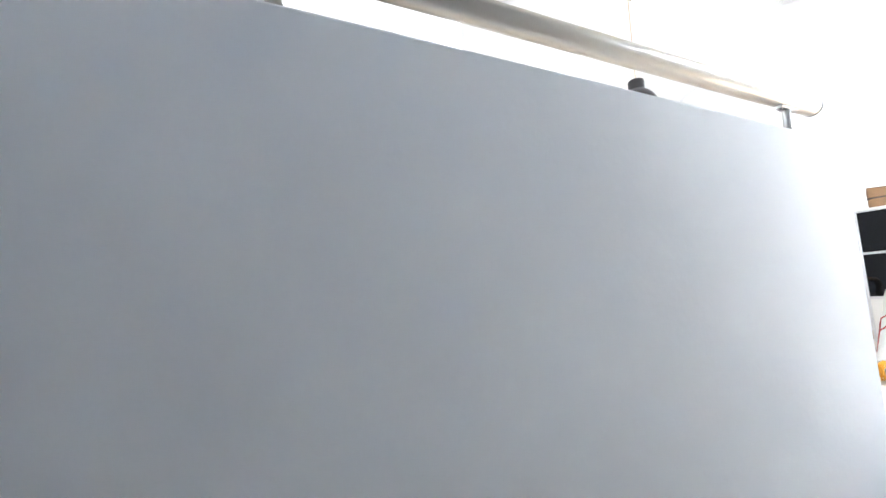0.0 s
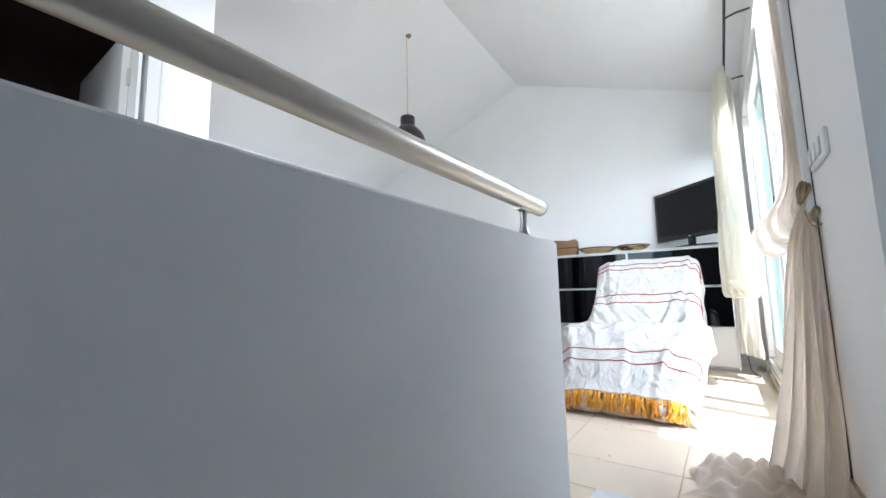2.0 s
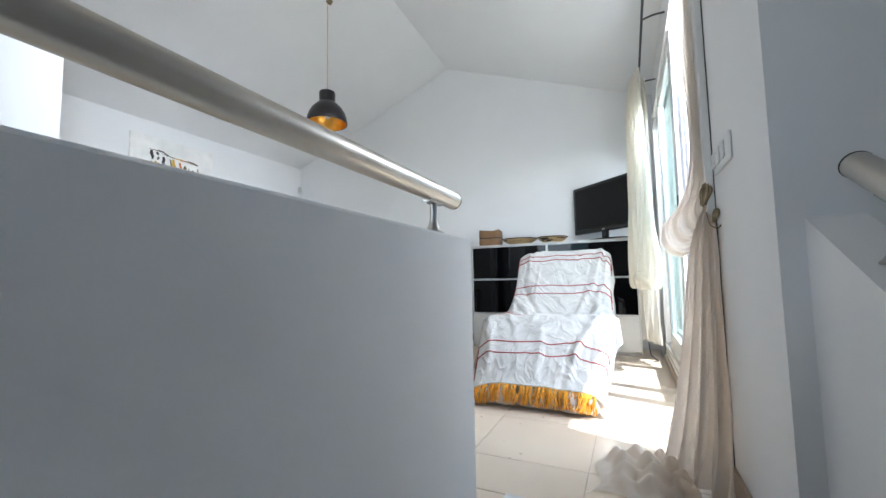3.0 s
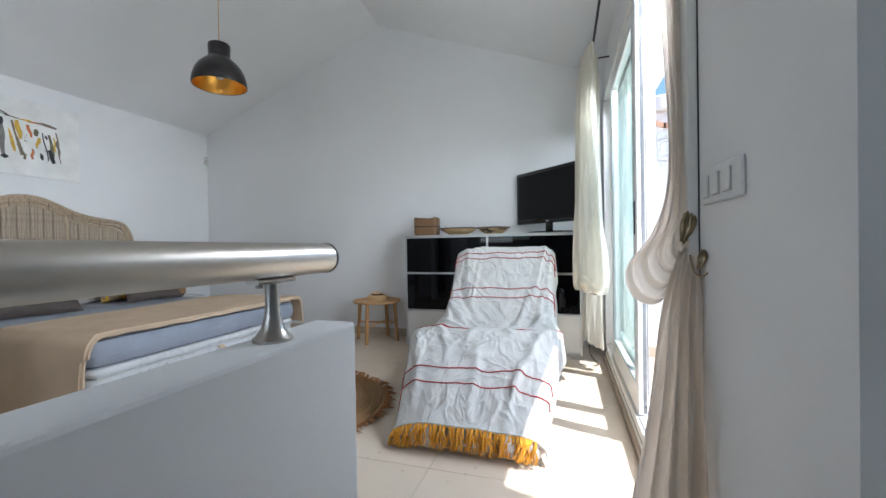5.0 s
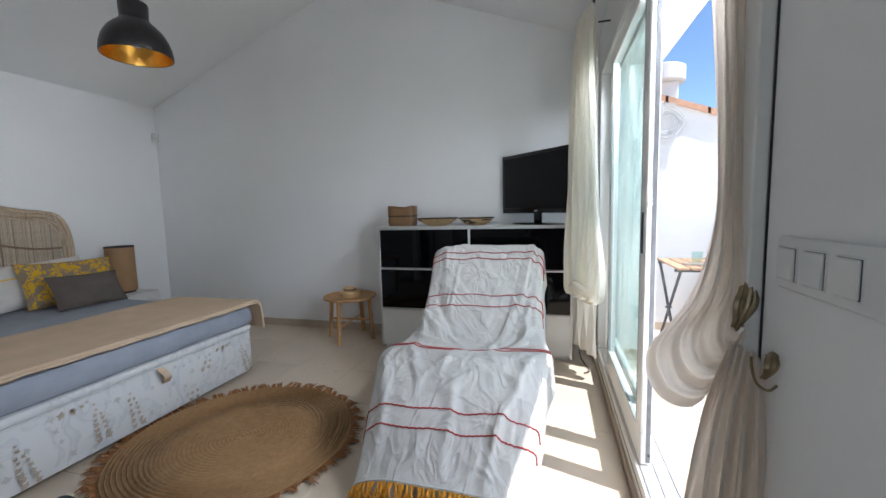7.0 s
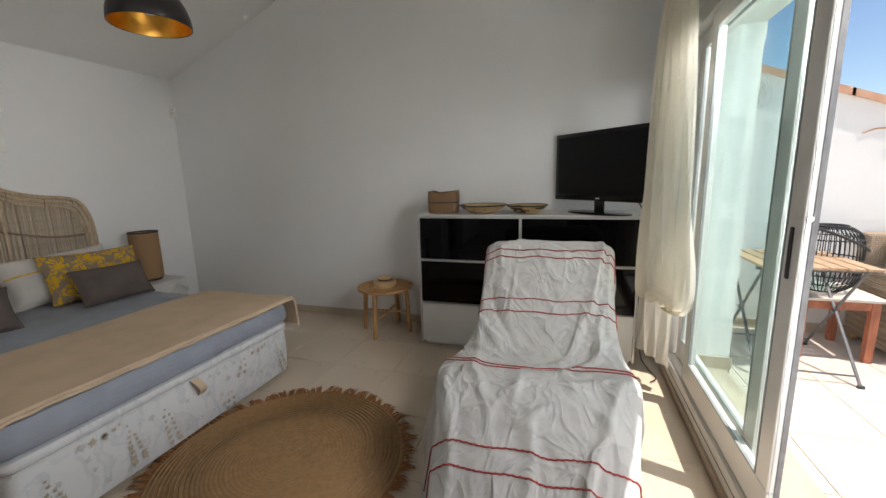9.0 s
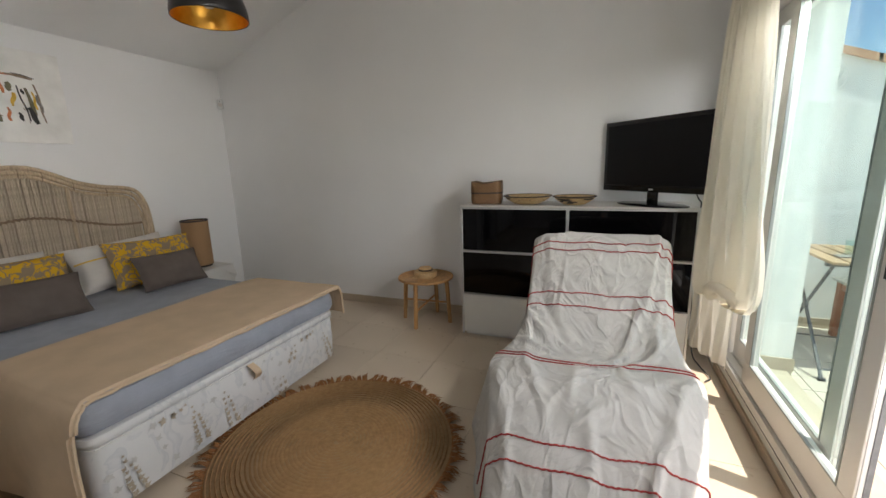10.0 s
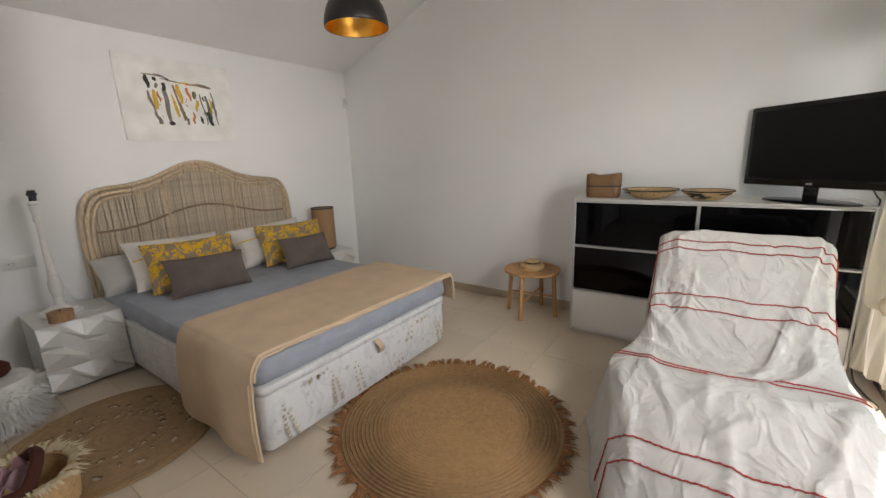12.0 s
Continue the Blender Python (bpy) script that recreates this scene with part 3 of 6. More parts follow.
# ---- rails ----
def rail(name, a, b, posts, zb, label):
    """A steel handrail from a to b, with posts at the given shares of the way; zb(y) is the height of the coping."""
    th = thing(name, label, "handrail")
    a, b = Vector(a), Vector(b)
    part("handrail_tube", tube([a, b], 0.0245, 28), steel, th)
    d = (b - a).normalized()
    part("end_cap", tube([a - d * 0.0035, a + d * 0.001], 0.0252, 28), rubber, th, "black rubber end ring")
    part("end_plate", tube([a - d * 0.005, a - d * 0.0035], 0.0225, 28), steel, th)
    for f in posts:
        p = a.lerp(b, f)
        g = zb(p.y)
        h = p.z - 0.0245 - g
        part("post", lathe([(0.0, 0), (0.0265, 0), (0.0265, 0.004), (0.022, 0.008), (0.0155, 0.017), (0.0115, 0.032), (0.0095, 0.046), (0.0095, h - 0.008), (0.0, h - 0.008)], 20, (p.x, p.y, g)), chrome, th)
        part("saddle", tube([p + d * -0.036 + Vector((0, 0, -0.0275)), p + d * 0.036 + Vector((0, 0, -0.0275))], 0.0125, 10, flatten=0.35), chrome, th)
        part("screw", tube([p + d * 0.024 + Vector((0, 0, -0.036)), p + d * 0.024 + Vector((0, 0, -0.03))], 0.005, 8), chrome, th)
    return th


rail("handrail_landing", (3.877, -3.270, 0.925), (3.877, -4.755, 0.925 + COPE * (4.755 + YW)), [0.0845, 0.93], lambda y: 0.815 + COPE * (YW - y), "brushed steel tube handrail on short posts over the landing parapet")
rail("handrail_stair", (4.700, -3.325, 0.895), (4.700, YS, 0.895 - 0.56 * (-3.325 - YS)), [0.035, 0.4, 0.8], lambda y: 0.815 + 0.56 * (y - YW), "brushed steel tube handrail sloping down along the stair parapet")

# ---- the bed and what lies on it ----
# printed sprigs of the bed front: foot y, z, tip y, z, pairs of leaves
SPRIGS = ((-0.585, 0.06, -0.63, 0.24, 8), (-0.30, 0.09, -0.33, 0.275, 8), (-0.135, 0.07, -0.165, 0.25, 7), (0.655, 0.06, 0.60, 0.25, 8), (0.30, 0.20, 0.33, 0.28, 3), (0.20, 0.05, 0.215, 0.13, 3), (-0.44, 0.285, -0.36, 0.30, 3), (0.42, 0.285, 0.50, 0.30, 3))


def bed():
    th = thing("bed", "low box bed with printed fabric base and blue grey sheet", "bed", (1.11, -1.84, 0))
    lx, ly = 1.01, 0.735

    def soft(z0, z1, grow, r, seed, wr=0.004):
        bm = bmesh.new()
        n, ring = 14, []
        prof = [(r, z0), (r * 0.3, z0 + r * 0.3), (0, z0 + r), (-0.003, (z0 + z1) / 2), (0, z1 - r), (r * 0.3, z1 - r * 0.3), (r, z1)]
        for inset, z in prof:
            a, b, row = lx + grow - inset, ly + grow - inset, []
            k = 40
            for s in range(4 * k):
                side, t = divmod(s, k)
                t = t / k * 2 - 1
                x, y = ((a, t * b), (-t * a, b), (-a, -t * b), (t * a, -b))[side]
                c = 0.05
                dx, dy = abs(x) - (a - c), abs(y) - (b - c)
                if dx > 0 and dy > 0:
                    q = max(math.hypot(dx, dy), 1e-6)
                    f = min(1, c / q)
                    x, y = math.copysign(a - c + dx * f, x), math.copysign(b - c + dy * f, y)
                w = wr * noise.noise(Vector((x * 3 + seed, y * 3, z * 9)))
                row.append(bm.verts.new((x + w, y + w, z)))
            ring.append(row)
        for p, q in zip(ring, ring[1:]):
            for s in range(len(p)):
                bm.faces.new((p[s], p[(s + 1) % len(p)], q[(s + 1) % len(p)], q[s]))
        bm.faces.new(ring[0][::-1])
        bm.faces.new(ring[-1])
        return bm
    base = part("base", soft(0.035, 0.325, -0.01, 0.012, 0), bed_print, th, "white base fabric printed with sandy leaf sprigs")
    part("lid", soft(0.328, 0.372, -0.004, 0.012, 3), bed_print, th, "printed lid edge with a welt seam")
    part("mattress", soft(0.374, 0.515, 0.0, 0.035, 7, 0.012), sheet_cloth, th, "mattress in a creased blue grey sheet")
    part("piping", tube([(lx - 0.004, -ly + 0.03, 0.327), (lx - 0.004, ly - 0.03, 0.327)], 0.004, 6), bed_print, th)
    part("pull_strap", sheet(lambda u, v: (lx + 0.003 + 0.035 * math.sin(u * 3.1) - 0.006 * u, -0.02 + 0.04 * v + 0.035 * u, 0.325 - 0.10 * u), 10, 4, 0.004), throw_cloth, base, "beige fabric pull strap")
    rn = random.Random(31)

    def leaf(bm, y, z, size, turn, x=lx - 0.0035):
        """One pointed three-lobed printed leaf, a millimetre proud of the fabric."""
        out = []
        for k, r in enumerate((1.0, 0.45, 0.85, 0.38, 0.5, 0.25, 0.5, 0.38, 0.85, 0.45)):
            a = turn + math.tau * k / 10
            out.append(bm.verts.new((x, y + size * r * math.sin(a), z + size * r * math.cos(a))))
        bm.faces.new(out)
        return bm
    for y0, z0, y1, z1, n in SPRIGS:
        for i in range(n):
            f = i / (n - 1)
            size = 0.022 * (1.15 - 0.6 * f)
            for side in (-1, 1) if f < 0.85 else (0,):
                bm = leaf(bmesh.new(), y0 + (y1 - y0) * f + side * size * 0.8 + rn.uniform(-0.003, 0.003), z0 + (z1 - z0) * f + rn.uniform(-0.003, 0.003), size * rn.uniform(0.8, 1.1), side * 0.9 + rn.uniform(-0.4, 0.4), lx - 0.001 + 0.0001 * i + 0.00005 * side)
                part("printed_leaf", bm, sprig_print, base, "sandy printed leaf", smooth=False)
    for i in range(46):
        y, z = rn.uniform(-0.70, 0.70), rn.uniform(0.06, 0.30)
        part("printed_leaf", leaf(bmesh.new(), y, z, rn.uniform(0.012, 0.028), rn.uniform(0, 6.3), lx - 0.0015 - 0.00002 * i), leaf_print, base, "pale printed leaf", smooth=False)
    for x in (-0.9, 0.9):
        for y in (-0.62, 0.62):
            part("foot", tube([(x, y, 0), (x, y, 0.04)], 0.025, 12), dark_gasket, th)
    return th


bed()


def throw():
    """Linen runner laid over the foot end and down both sides."""
    ctrl = [(-2.612, 0.055), (-2.618, 0.25), (-2.605, 0.44), (-2.57, 0.522), (-2.48, 0.538), (-2.0, 0.535), (-1.5, 0.535), (-1.16, 0.536), (-1.09, 0.522), (-1.062, 0.45), (-1.04, 0.33)]
    line = smoothline(ctrl, 90)

    def fn(u, v):
        y, z = line[min(89, int(round(u * 89)))]
        side = min(1, max(0, (0.50 - z) / 0.4)) if y < -2.3 else 0
        x = 1.43 + 0.70 * v + 0.012 * math.sin(u * 9 + v) + side * (-0.04 + 0.01 * v)
        hang = 0.012 * math.sin(v * 11 + u * 2) * side
        z += 0.006 * noise.noise(Vector((u * 9, v * 4, 1))) + (0.03 * (v - 0.5) ** 2 * side) - 0.03 * side * v
        return (x + (0.02 if v > 0.98 and u > 0.2 else 0), y - hang, z)
    th = link("bed_throw", sheet(fn, 89, 26, 0.014), throw_cloth, None, True)
    tagged(th, "sand coloured linen throw folded across the foot of the bed", "bed throw")
    part("fringe_edge", tube([Vector(fn(i / 60, 1.0)) + Vector((0.004, 0, -0.006 + 0.003 * math.sin(i * 2.3))) for i in range(61)], 0.008, 6), throw_cloth, th)
    part("seam", tube([Vector(fn(i / 60, 0.93)) + Vector((0, 0, 0.001)) for i in range(61)], 0.003, 5), throw_cloth, th)
    return th


throw()


def pillow(name, label, mat, w, h, d, at, lean, yaw=0, roll=0, dent=0.0, seed=0, stripe=None):
    """Cushion facing +x, leaning back by lean degrees."""
    ob = link(name, cushion(w, h, d, dent, seed), mat, None, True)
    tagged(ob, label, "pillow" if "pillow" in name else "cushion")
    ob.matrix_basis = Matrix.Translation(at) @ pose(0, 0, 0, 0, 0, yaw + 90) @ pose(0, 0, 0, -lean, 0, 0) @ pose(0, 0, 0, 0, roll, 0)
    m2 = mat
    pts = []
    for a, b in ((-1, -1), (1, -1), (1, 1), (-1, 1)):
        pts.append((a, b))
    loop = []
    for i in range(4):
        a, b = pts[i], pts[(i + 1) % 4]
        for k in range(14):
            t = k / 14
            u, v = a[0] + (b[0] - a[0]) * t, a[1] + (b[1] - a[1]) * t
            loop.append((u * w / 2 * (1 - 0.07 * (1 - v * v)), 0, v * h / 2 * (1 - 0.08 * (1 - u * u))))
    part("piping", tube(loop, 0.0035, 6, closed=True), m2, ob)
    if stripe:
        part("embroidered_stripe", sheet(lambda u, v: (-w * 0.5 + w * u * 0.94 + 0.02, -(d / 2) * ((1 - (u * 1.88 - 0.94) ** 4) * (1 - (stripe * 2) ** 4)) ** 0.5 - 0.003, h * stripe + 0.012 * v), 24, 2, 0.001), INKS["yellow"], ob, "yellow embroidered line")
    return ob


pillow("pillow", "pale grey pillow lying against the rattan headboard", pillow_grey, 0.52, 0.30, 0.16, (0.26, -2.36, 0.635), 38, 4, 0, 0.0, 1)
pillow("pillow", "large off white linen pillow with a yellow embroidered line", pillow_white, 0.64, 0.37, 0.17, (0.44, -2.16, 0.69), 29, 2, 2, 0.0, 2, 0.05)
pillow("pillow", "large off white linen pillow tucked behind yellow cushion", pillow_white, 0.66, 0.36, 0.17, (0.44, -1.42, 0.685), 31, -6, -4, 0.0, 3, 0.08)
pillow("cushion", "mustard yellow cushion with taupe flower pattern, slumped back", yellow_cloth, 0.60, 0.36, 0.13, (0.62, -2.135, 0.685), 27, -4, 1, 0.02, 4)
pillow("cushion", "mustard yellow cushion with taupe flower pattern, standing", yellow_cloth, 0.60, 0.36, 0.13, (0.62, -1.31, 0.685), 27, -6, 1, 0.02, 5)
pillow("cushion", "plain dark brown lumbar cushion in front of yellow cushion", brown_cloth, 0.51, 0.275, 0.10, (0.83, -2.14, 0.635), 32, -5, 2, 0.0, 6)
pillow("cushion", "plain dark brown lumbar cushion, slightly smaller one", brown_cloth, 0.45, 0.27, 0.10, (0.84, -1.34, 0.635), 30, -4, 1, 0.0, 7)


def headboard():
    th = thing("headboard", "arched pale rattan headboard with woven cane rods", "headboard", (0.045, -1.765, 0))
    half = [(0.83, 0.02), (0.83, 0.6), (0.825, 0.95), (0.80, 1.10), (0.745, 1.195), (0.65, 1.228), (0.50, 1.245), (0.34, 1.285), (0.20, 1.35), (0.09, 1.392), (0.0, 1.402)]
    full = [(-a, z) for a, z in half] + [(a, z) for a, z in half[-2::-1]]
    top = smoothline(full, 120)
    for k, (off, r, x) in enumerate(((0.0, 0.017, 0.0), (0.031, 0.016, 0.006), (0.060, 0.014, 0.0))):
        pts = []
        for y, z in top:
            s = 1 - off / 0.83
            zz = z - off * (1.0 if z > 1.1 else max(0, (z - 0.9) / 0.2))
            pts.append((x, y * s, zz))
        part("frame_rod", tube(pts, r, 10), rattan, th)

    def top_at(y, off=0.07):
        best = min(top, key=lambda p: abs(p[0] - y) + (0 if p[1] > 0.9 else 9))
        return best[1] - off - (0.02 if abs(y) > 0.68 else 0)
    bm = bmesh.new()
    n = 40
    low = [bm.verts.new((-0.016, -0.75 + 1.5 * i / n, 0.4)) for i in range(n + 1)]
    up = [bm.verts.new((-0.016, -0.75 + 1.5 * i / n, top_at(-0.75 + 1.5 * i / n))) for i in range(n + 1)]
    for i in range(n):
        bm.faces.new((low[i], low[i + 1], up[i + 1], up[i]))
    part("cane_backing", bm, cane_sheet, th, smooth=False)
    rod_mesh = {}
    k = 0
    y = -0.735
    while y < 0.74:
        z1 = top_at(y)
        q = round(z1, 2)
        if q not in rod_mesh:
            o = part("rod", tube([(0, 0, 0.42), (0, 0, q)], 0.0073, 6), rattan_rod, th)
            rod_mesh[q] = o.data
        else:
            o = new("rod", rod_mesh[q])
            o.parent = th
        o.matrix_basis = pose(0.001 + 0.003 * (k % 2), y, 0, random.uniform(-0.4, 0.4), 0, 0)
        k += 1
        y += 0.0165 + random.uniform(-0.001, 0.001)
    for y in (-0.27, 0.27):
        part("upright", tube([(0.006, y, 0.4), (0.006, y * 0.98, top_at(y) + 0.02)], 0.013, 10), rattan, th)
    wave = []
    for yy in np.linspace(-0.745, 0.745, 90):
        k = abs(yy) / 0.745
        wave.append((0.010, yy, 0.925 + 0.125 * (0.5 + 0.5 * math.cos(math.pi * min(1, k * 1.12))) ** 1.1 + 0.004 * math.sin(yy * 190)))
    part("woven_band", tube(wave, 0.0055, 6), rattan_bind, th, "darker woven binding strand")
    part("woven_band", tube([(x + 0.003, y, z - 0.009) for x, y, z in wave], 0.0045, 6), rattan_bind, th, "darker woven binding strand")
    for i, (y, z) in enumerate(top[20:100:8]):
        part("binding", tube([(-0.016, y, z - 0.062), (0.0, y, z + 0.019), (0.021, y, z - 0.03), (0.016, y, z - 0.075)], 0.003, 5), rattan_bind, th)
    return th


headboard()


def bedside(at, label):
    """White cabinet with three drawers whose fronts are cut in facets."""
    th = thing("bedside_cabinet", label, "bedside cabinet", at)
    w, d, h = 0.42, 0.43, 0.45
    part("carcass", box((-d / 2, -w / 2, 0.012), (d / 2 - 0.02, w / 2, h), 0.003), white_lacquer, th)
    part("plinth", box((-d / 2 + 0.02, -w / 2 + 0.02, 0), (d / 2 - 0.04, w / 2 - 0.02, 0.012)), dark_gasket, th)
    part("top", box((-d / 2 - 0.001, -w / 2 - 0.001, h), (d / 2, w / 2 + 0.001, h + 0.004)), white_lacquer, th)
    for r in range(3):
        z0, z1 = 0.016 + r * 0.1445, 0.016 + (r + 1) * 0.1445 - 0.004
        bm = bmesh.new()
        x0, x1 = d / 2 - 0.02, d / 2
        ys = [-w / 2 + 0.001 + (w - 0.002) * i / 4 for i in range(5)]
        edge = lambda y, z: bm.verts.new((x0 + 0.006, y, z))
        lo = [edge(y, z0) for y in ys]
        up = [edge(y, z1) for y in ys]
        mid = [bm.verts.new((x1 + (0.022 if i % 2 == (r % 2) else -0.010), y, (z0 + z1) / 2 + (0.03 if i % 2 else -0.03))) for i, y in enumerate(ys)]
        for i in range(4):
            bm.faces.new((lo[i], lo[i + 1], mid[i]))
            bm.faces.new((lo[i + 1], mid[i + 1], mid[i]))
            bm.faces.new((mid[i], mid[i + 1], up[i]))
            bm.faces.new((mid[i + 1], up[i + 1], up[i]))
        bl, br = bm.verts.new((x0 - 0.01, ys[0], z0)), bm.verts.new((x0 - 0.01, ys[-1], z0))
        tl, tr = bm.verts.new((x0 - 0.01, ys[0], z1)), bm.verts.new((x0 - 0.01, ys[-1], z1))
        bm.faces.new((bl, *lo, br))
        bm.faces.new((tl, *up, tr))
        bm.faces.new((bl, lo[0], mid[0], up[0], tl))
        bm.faces.new((br, lo[-1], mid[-1], up[-1], tr))
        part("drawer", bm, white_lacquer, th, smooth=False)
    return th


bedside((0.275, -2.785, 0), "white lacquered bedside cabinet with faceted drawers under a bare lamp")
bedside((0.275, -0.72, 0), "white lacquered bedside cabinet with faceted drawers in the corner")


def table_lamp():
    th = thing("table_lamp", "turned white painted lamp base with no shade, chipped", "table lamp", (0.262, -2.825, 0.454))
    part("lamp_base", lathe([(0, 0), (0.105, 0), (0.108, 0.012), (0.10, 0.022), (0.085, 0.03), (0.082, 0.042), (0.06, 0.05), (0.034, 0.066), (0.026, 0.09), (0.03, 0.105), (0.024, 0.12)], 32), chipped, th)
    part("stem", lathe([(0.024, 0.12), (0.032, 0.14), (0.038, 0.17), (0.036, 0.21), (0.026, 0.25), (0.024, 0.262), (0.03, 0.27), (0.024, 0.28), (0.022, 0.36), (0.018, 0.55), (0.017, 0.60), (0.024, 0.61), (0.026, 0.62), (0.022, 0.635),
                            (0.023, 0.66), (0.029, 0.70), (0.025, 0.71), (0.03, 0.72), (0.02, 0.735), (0.0, 0.735)], 24), chipped, th)
    part("bulb_socket", lathe([(0.0, 0.735), (0.018, 0.735), (0.018, 0.765), (0.025, 0.77), (0.025, 0.782), (0.02, 0.785), (0.018, 0.80), (0.014, 0.80), (0.014, 0.76), (0.0, 0.76)], 20), dark_gasket, th, "black bulb socket")
    return th


table_lamp()
cable = [(0.33, -2.75, 0.46), (0.40, -2.70, 0.458), (0.36, -2.63, 0.458), (0.22, -2.60, 0.458), (0.10, -2.62, 0.46), (0.04, -2.70, 0.48), (0.02, -2.80, 0.70)]
tagged(link("lamp_cable", tube(smoothline(cable, 40), 0.003, 6), white_plastic, None, True), "thin white lamp cable trailing over the cabinet", "cable")
th = thing("round_box", "small round cork box with flat lid on bedside cabinet", "box", (0.42, -2.86, 0.454))
part("box_body", lathe([(0, 0), (0.062, 0), (0.062, 0.045), (0, 0.045)], 32), cork, th)
part("lid", lathe([(0, 0.0455), (0.064, 0.0455), (0.064, 0.058), (0.06, 0.061), (0, 0.061)], 32), cork, th)
part("knob", lathe([(0, 0.061), (0.005, 0.061), (0.004, 0.068), (0, 0.07)], 10), dark_gasket, th)

th = thing("rattan_lamp", "brown woven cylinder lamp standing on corner bedside cabinet", "table lamp", (0.25, -0.68, 0.454))
part("shade", lathe([(0.112, 0.02), (0.114, 0.02), (0.114, 0.44), (0.108, 0.44), (0.108, 0.03)], 36), shade_weave, th)
part("rim", lathe([(0.106, 0.436), (0.117, 0.436), (0.117, 0.448), (0.106, 0.448), (0.106, 0.436)], 36), dark_rim, th, "dark bound rim")
part("foot_ring", lathe([(0, 0), (0.10, 0), (0.10, 0.02), (0, 0.02)], 32), dark_rim, th)


def socket_plate(y, n=2):
    th = thing("wall_socket", "white double wall socket plate on the plaster", "socket", (0.0, y, 0.79))
    part("plate", box((0, -0.08, -0.042), (0.009, 0.08, 0.042), 0.004, 2), white_plastic, th)
    part("socket_insert", lathe([(0, 0.0), (0.006, 0.0), (0.018, 0.003), (0.021, 0.010), (0.024, 0.011), (0.026, 0.009)], 24), white_plastic, th).matrix_basis = pose(0.002, -0.037, 0, 0, 90, 0)
    part("rocker", box((0.009, 0.012, -0.027), (0.013, 0.066, 0.027), 0.002), white_plastic, th)
    for z in (-0.009, 0.009):
        part("pin_hole", tube([(0.0095, -0.037 + z, 0), (0.0125, -0.037 + z, 0)], 0.003, 8), dark_gasket, th)


socket_plate(-2.925)


def painting():
    th = thing("painting", "unframed white canvas with abstract grey, yellow and orange brush strokes", "painting", (0.0, -1.793, 1.888))
    W, H = 0.83, 0.625
    part("canvas", box((0.003, -W / 2, -H / 2), (0.03, W / 2, H / 2), 0.002), canvas_white, th)
    def stroke(colour, pts, widths, lift=0):
        line = smoothline(pts, 16)
        rr = [float(np.interp(i / 15, np.linspace(0, 1, len(widths)), widths)) for i in range(16)]
        o = part("brush_stroke", tube([(0, p[0], p[1]) for p in line], rr, 6), INKS[colour], th)
        o.matrix_basis = Matrix.Translation((0.0306 + 0.0002 * lift, 0, 0)) @ Matrix.Diagonal((0.06, 1, 1, 1))
    rnd = random.Random(4)
    # bands hanging from a broken top line: colour, y at top, y at foot, top, foot, widths
    bands = [("black", -0.225, -0.215, 0.175, 0.080, (0.008, 0.017, 0.014, 0.006)), ("umber", -0.225, -0.195, 0.060, -0.120, (0.006, 0.012, 0.008, 0.004)), ("yellow", -0.185, -0.180, 0.070, -0.075, (0.010, 0.016, 0.018, 0.008)),
             ("orange", -0.160, -0.150, 0.060, -0.020, (0.004, 0.010, 0.004)), ("grey", -0.195, -0.170, -0.090, -0.185, (0.008, 0.012, 0.016)), ("black", -0.170, -0.165, 0.165, 0.135, (0.010, 0.014, 0.006)),
             ("grey", -0.165, -0.160, 0.120, 0.085, (0.010, 0.012, 0.006)), ("black", -0.112, -0.112, 0.130, 0.030, (0.012, 0.014, 0.006)), ("grey", -0.112, -0.098, 0.070, -0.165, (0.014, 0.017, 0.016, 0.010)),
             ("black", -0.105, -0.078, -0.165, -0.188, (0.016, 0.020, 0.010)), ("yellow", -0.065, -0.030, 0.050, -0.125, (0.004, 0.010, 0.013, 0.008)), ("umber", -0.045, 0.010, 0.120, -0.150, (0.008, 0.007, 0.012, 0.007)),
             ("yellow", -0.015, 0.005, 0.130, -0.020, (0.010, 0.018, 0.016, 0.008)), ("olive", 0.012, 0.030, -0.080, -0.180, (0.005, 0.009, 0.009)), ("orange", 0.052, 0.075, 0.110, 0.010, (0.010, 0.012, 0.006)),
             ("orange", 0.078, 0.082, -0.080, -0.170, (0.005, 0.010, 0.007)), ("olive", 0.100, 0.112, 0.085, 0.030, (0.012, 0.020, 0.012)), ("yellow", 0.125, 0.110, 0.020, -0.070, (0.010, 0.013, 0.005)),
             ("black", 0.130, 0.150, -0.110, -0.165, (0.006, 0.014, 0.006)), ("black", 0.148, 0.185, 0.070, -0.165, (0.004, 0.005, 0.004)), ("black", 0.170, 0.176, 0.050, 0.015, (0.004, 0.009, 0.003)),
             ("olive", 0.190, 0.225, 0.060, -0.120, (0.008, 0.010, 0.014, 0.006)), ("black", 0.190, 0.225, -0.070, -0.180, (0.012, 0.018, 0.012)), ("yellow", 0.222, 0.238, 0.040, -0.080, (0.004, 0.008, 0.006)),
             ("umber", 0.240, 0.272, 0.090, -0.170, (0.005, 0.006, 0.006, 0.004)), ("grey", 0.246, 0.262, 0.020, -0.100, (0.006, 0.010, 0.005))]
    for i, (c, ya, yb, za, zb, wd) in enumerate(bands):
        bow = rnd.uniform(-0.007, 0.007)
        stroke(c, [(ya, za), (ya + (yb - ya) * 0.35 + bow, za + (zb - za) * 0.33), (ya + (yb - ya) * 0.7 - bow, za + (zb - za) * 0.68), (yb, zb)], wd, i)
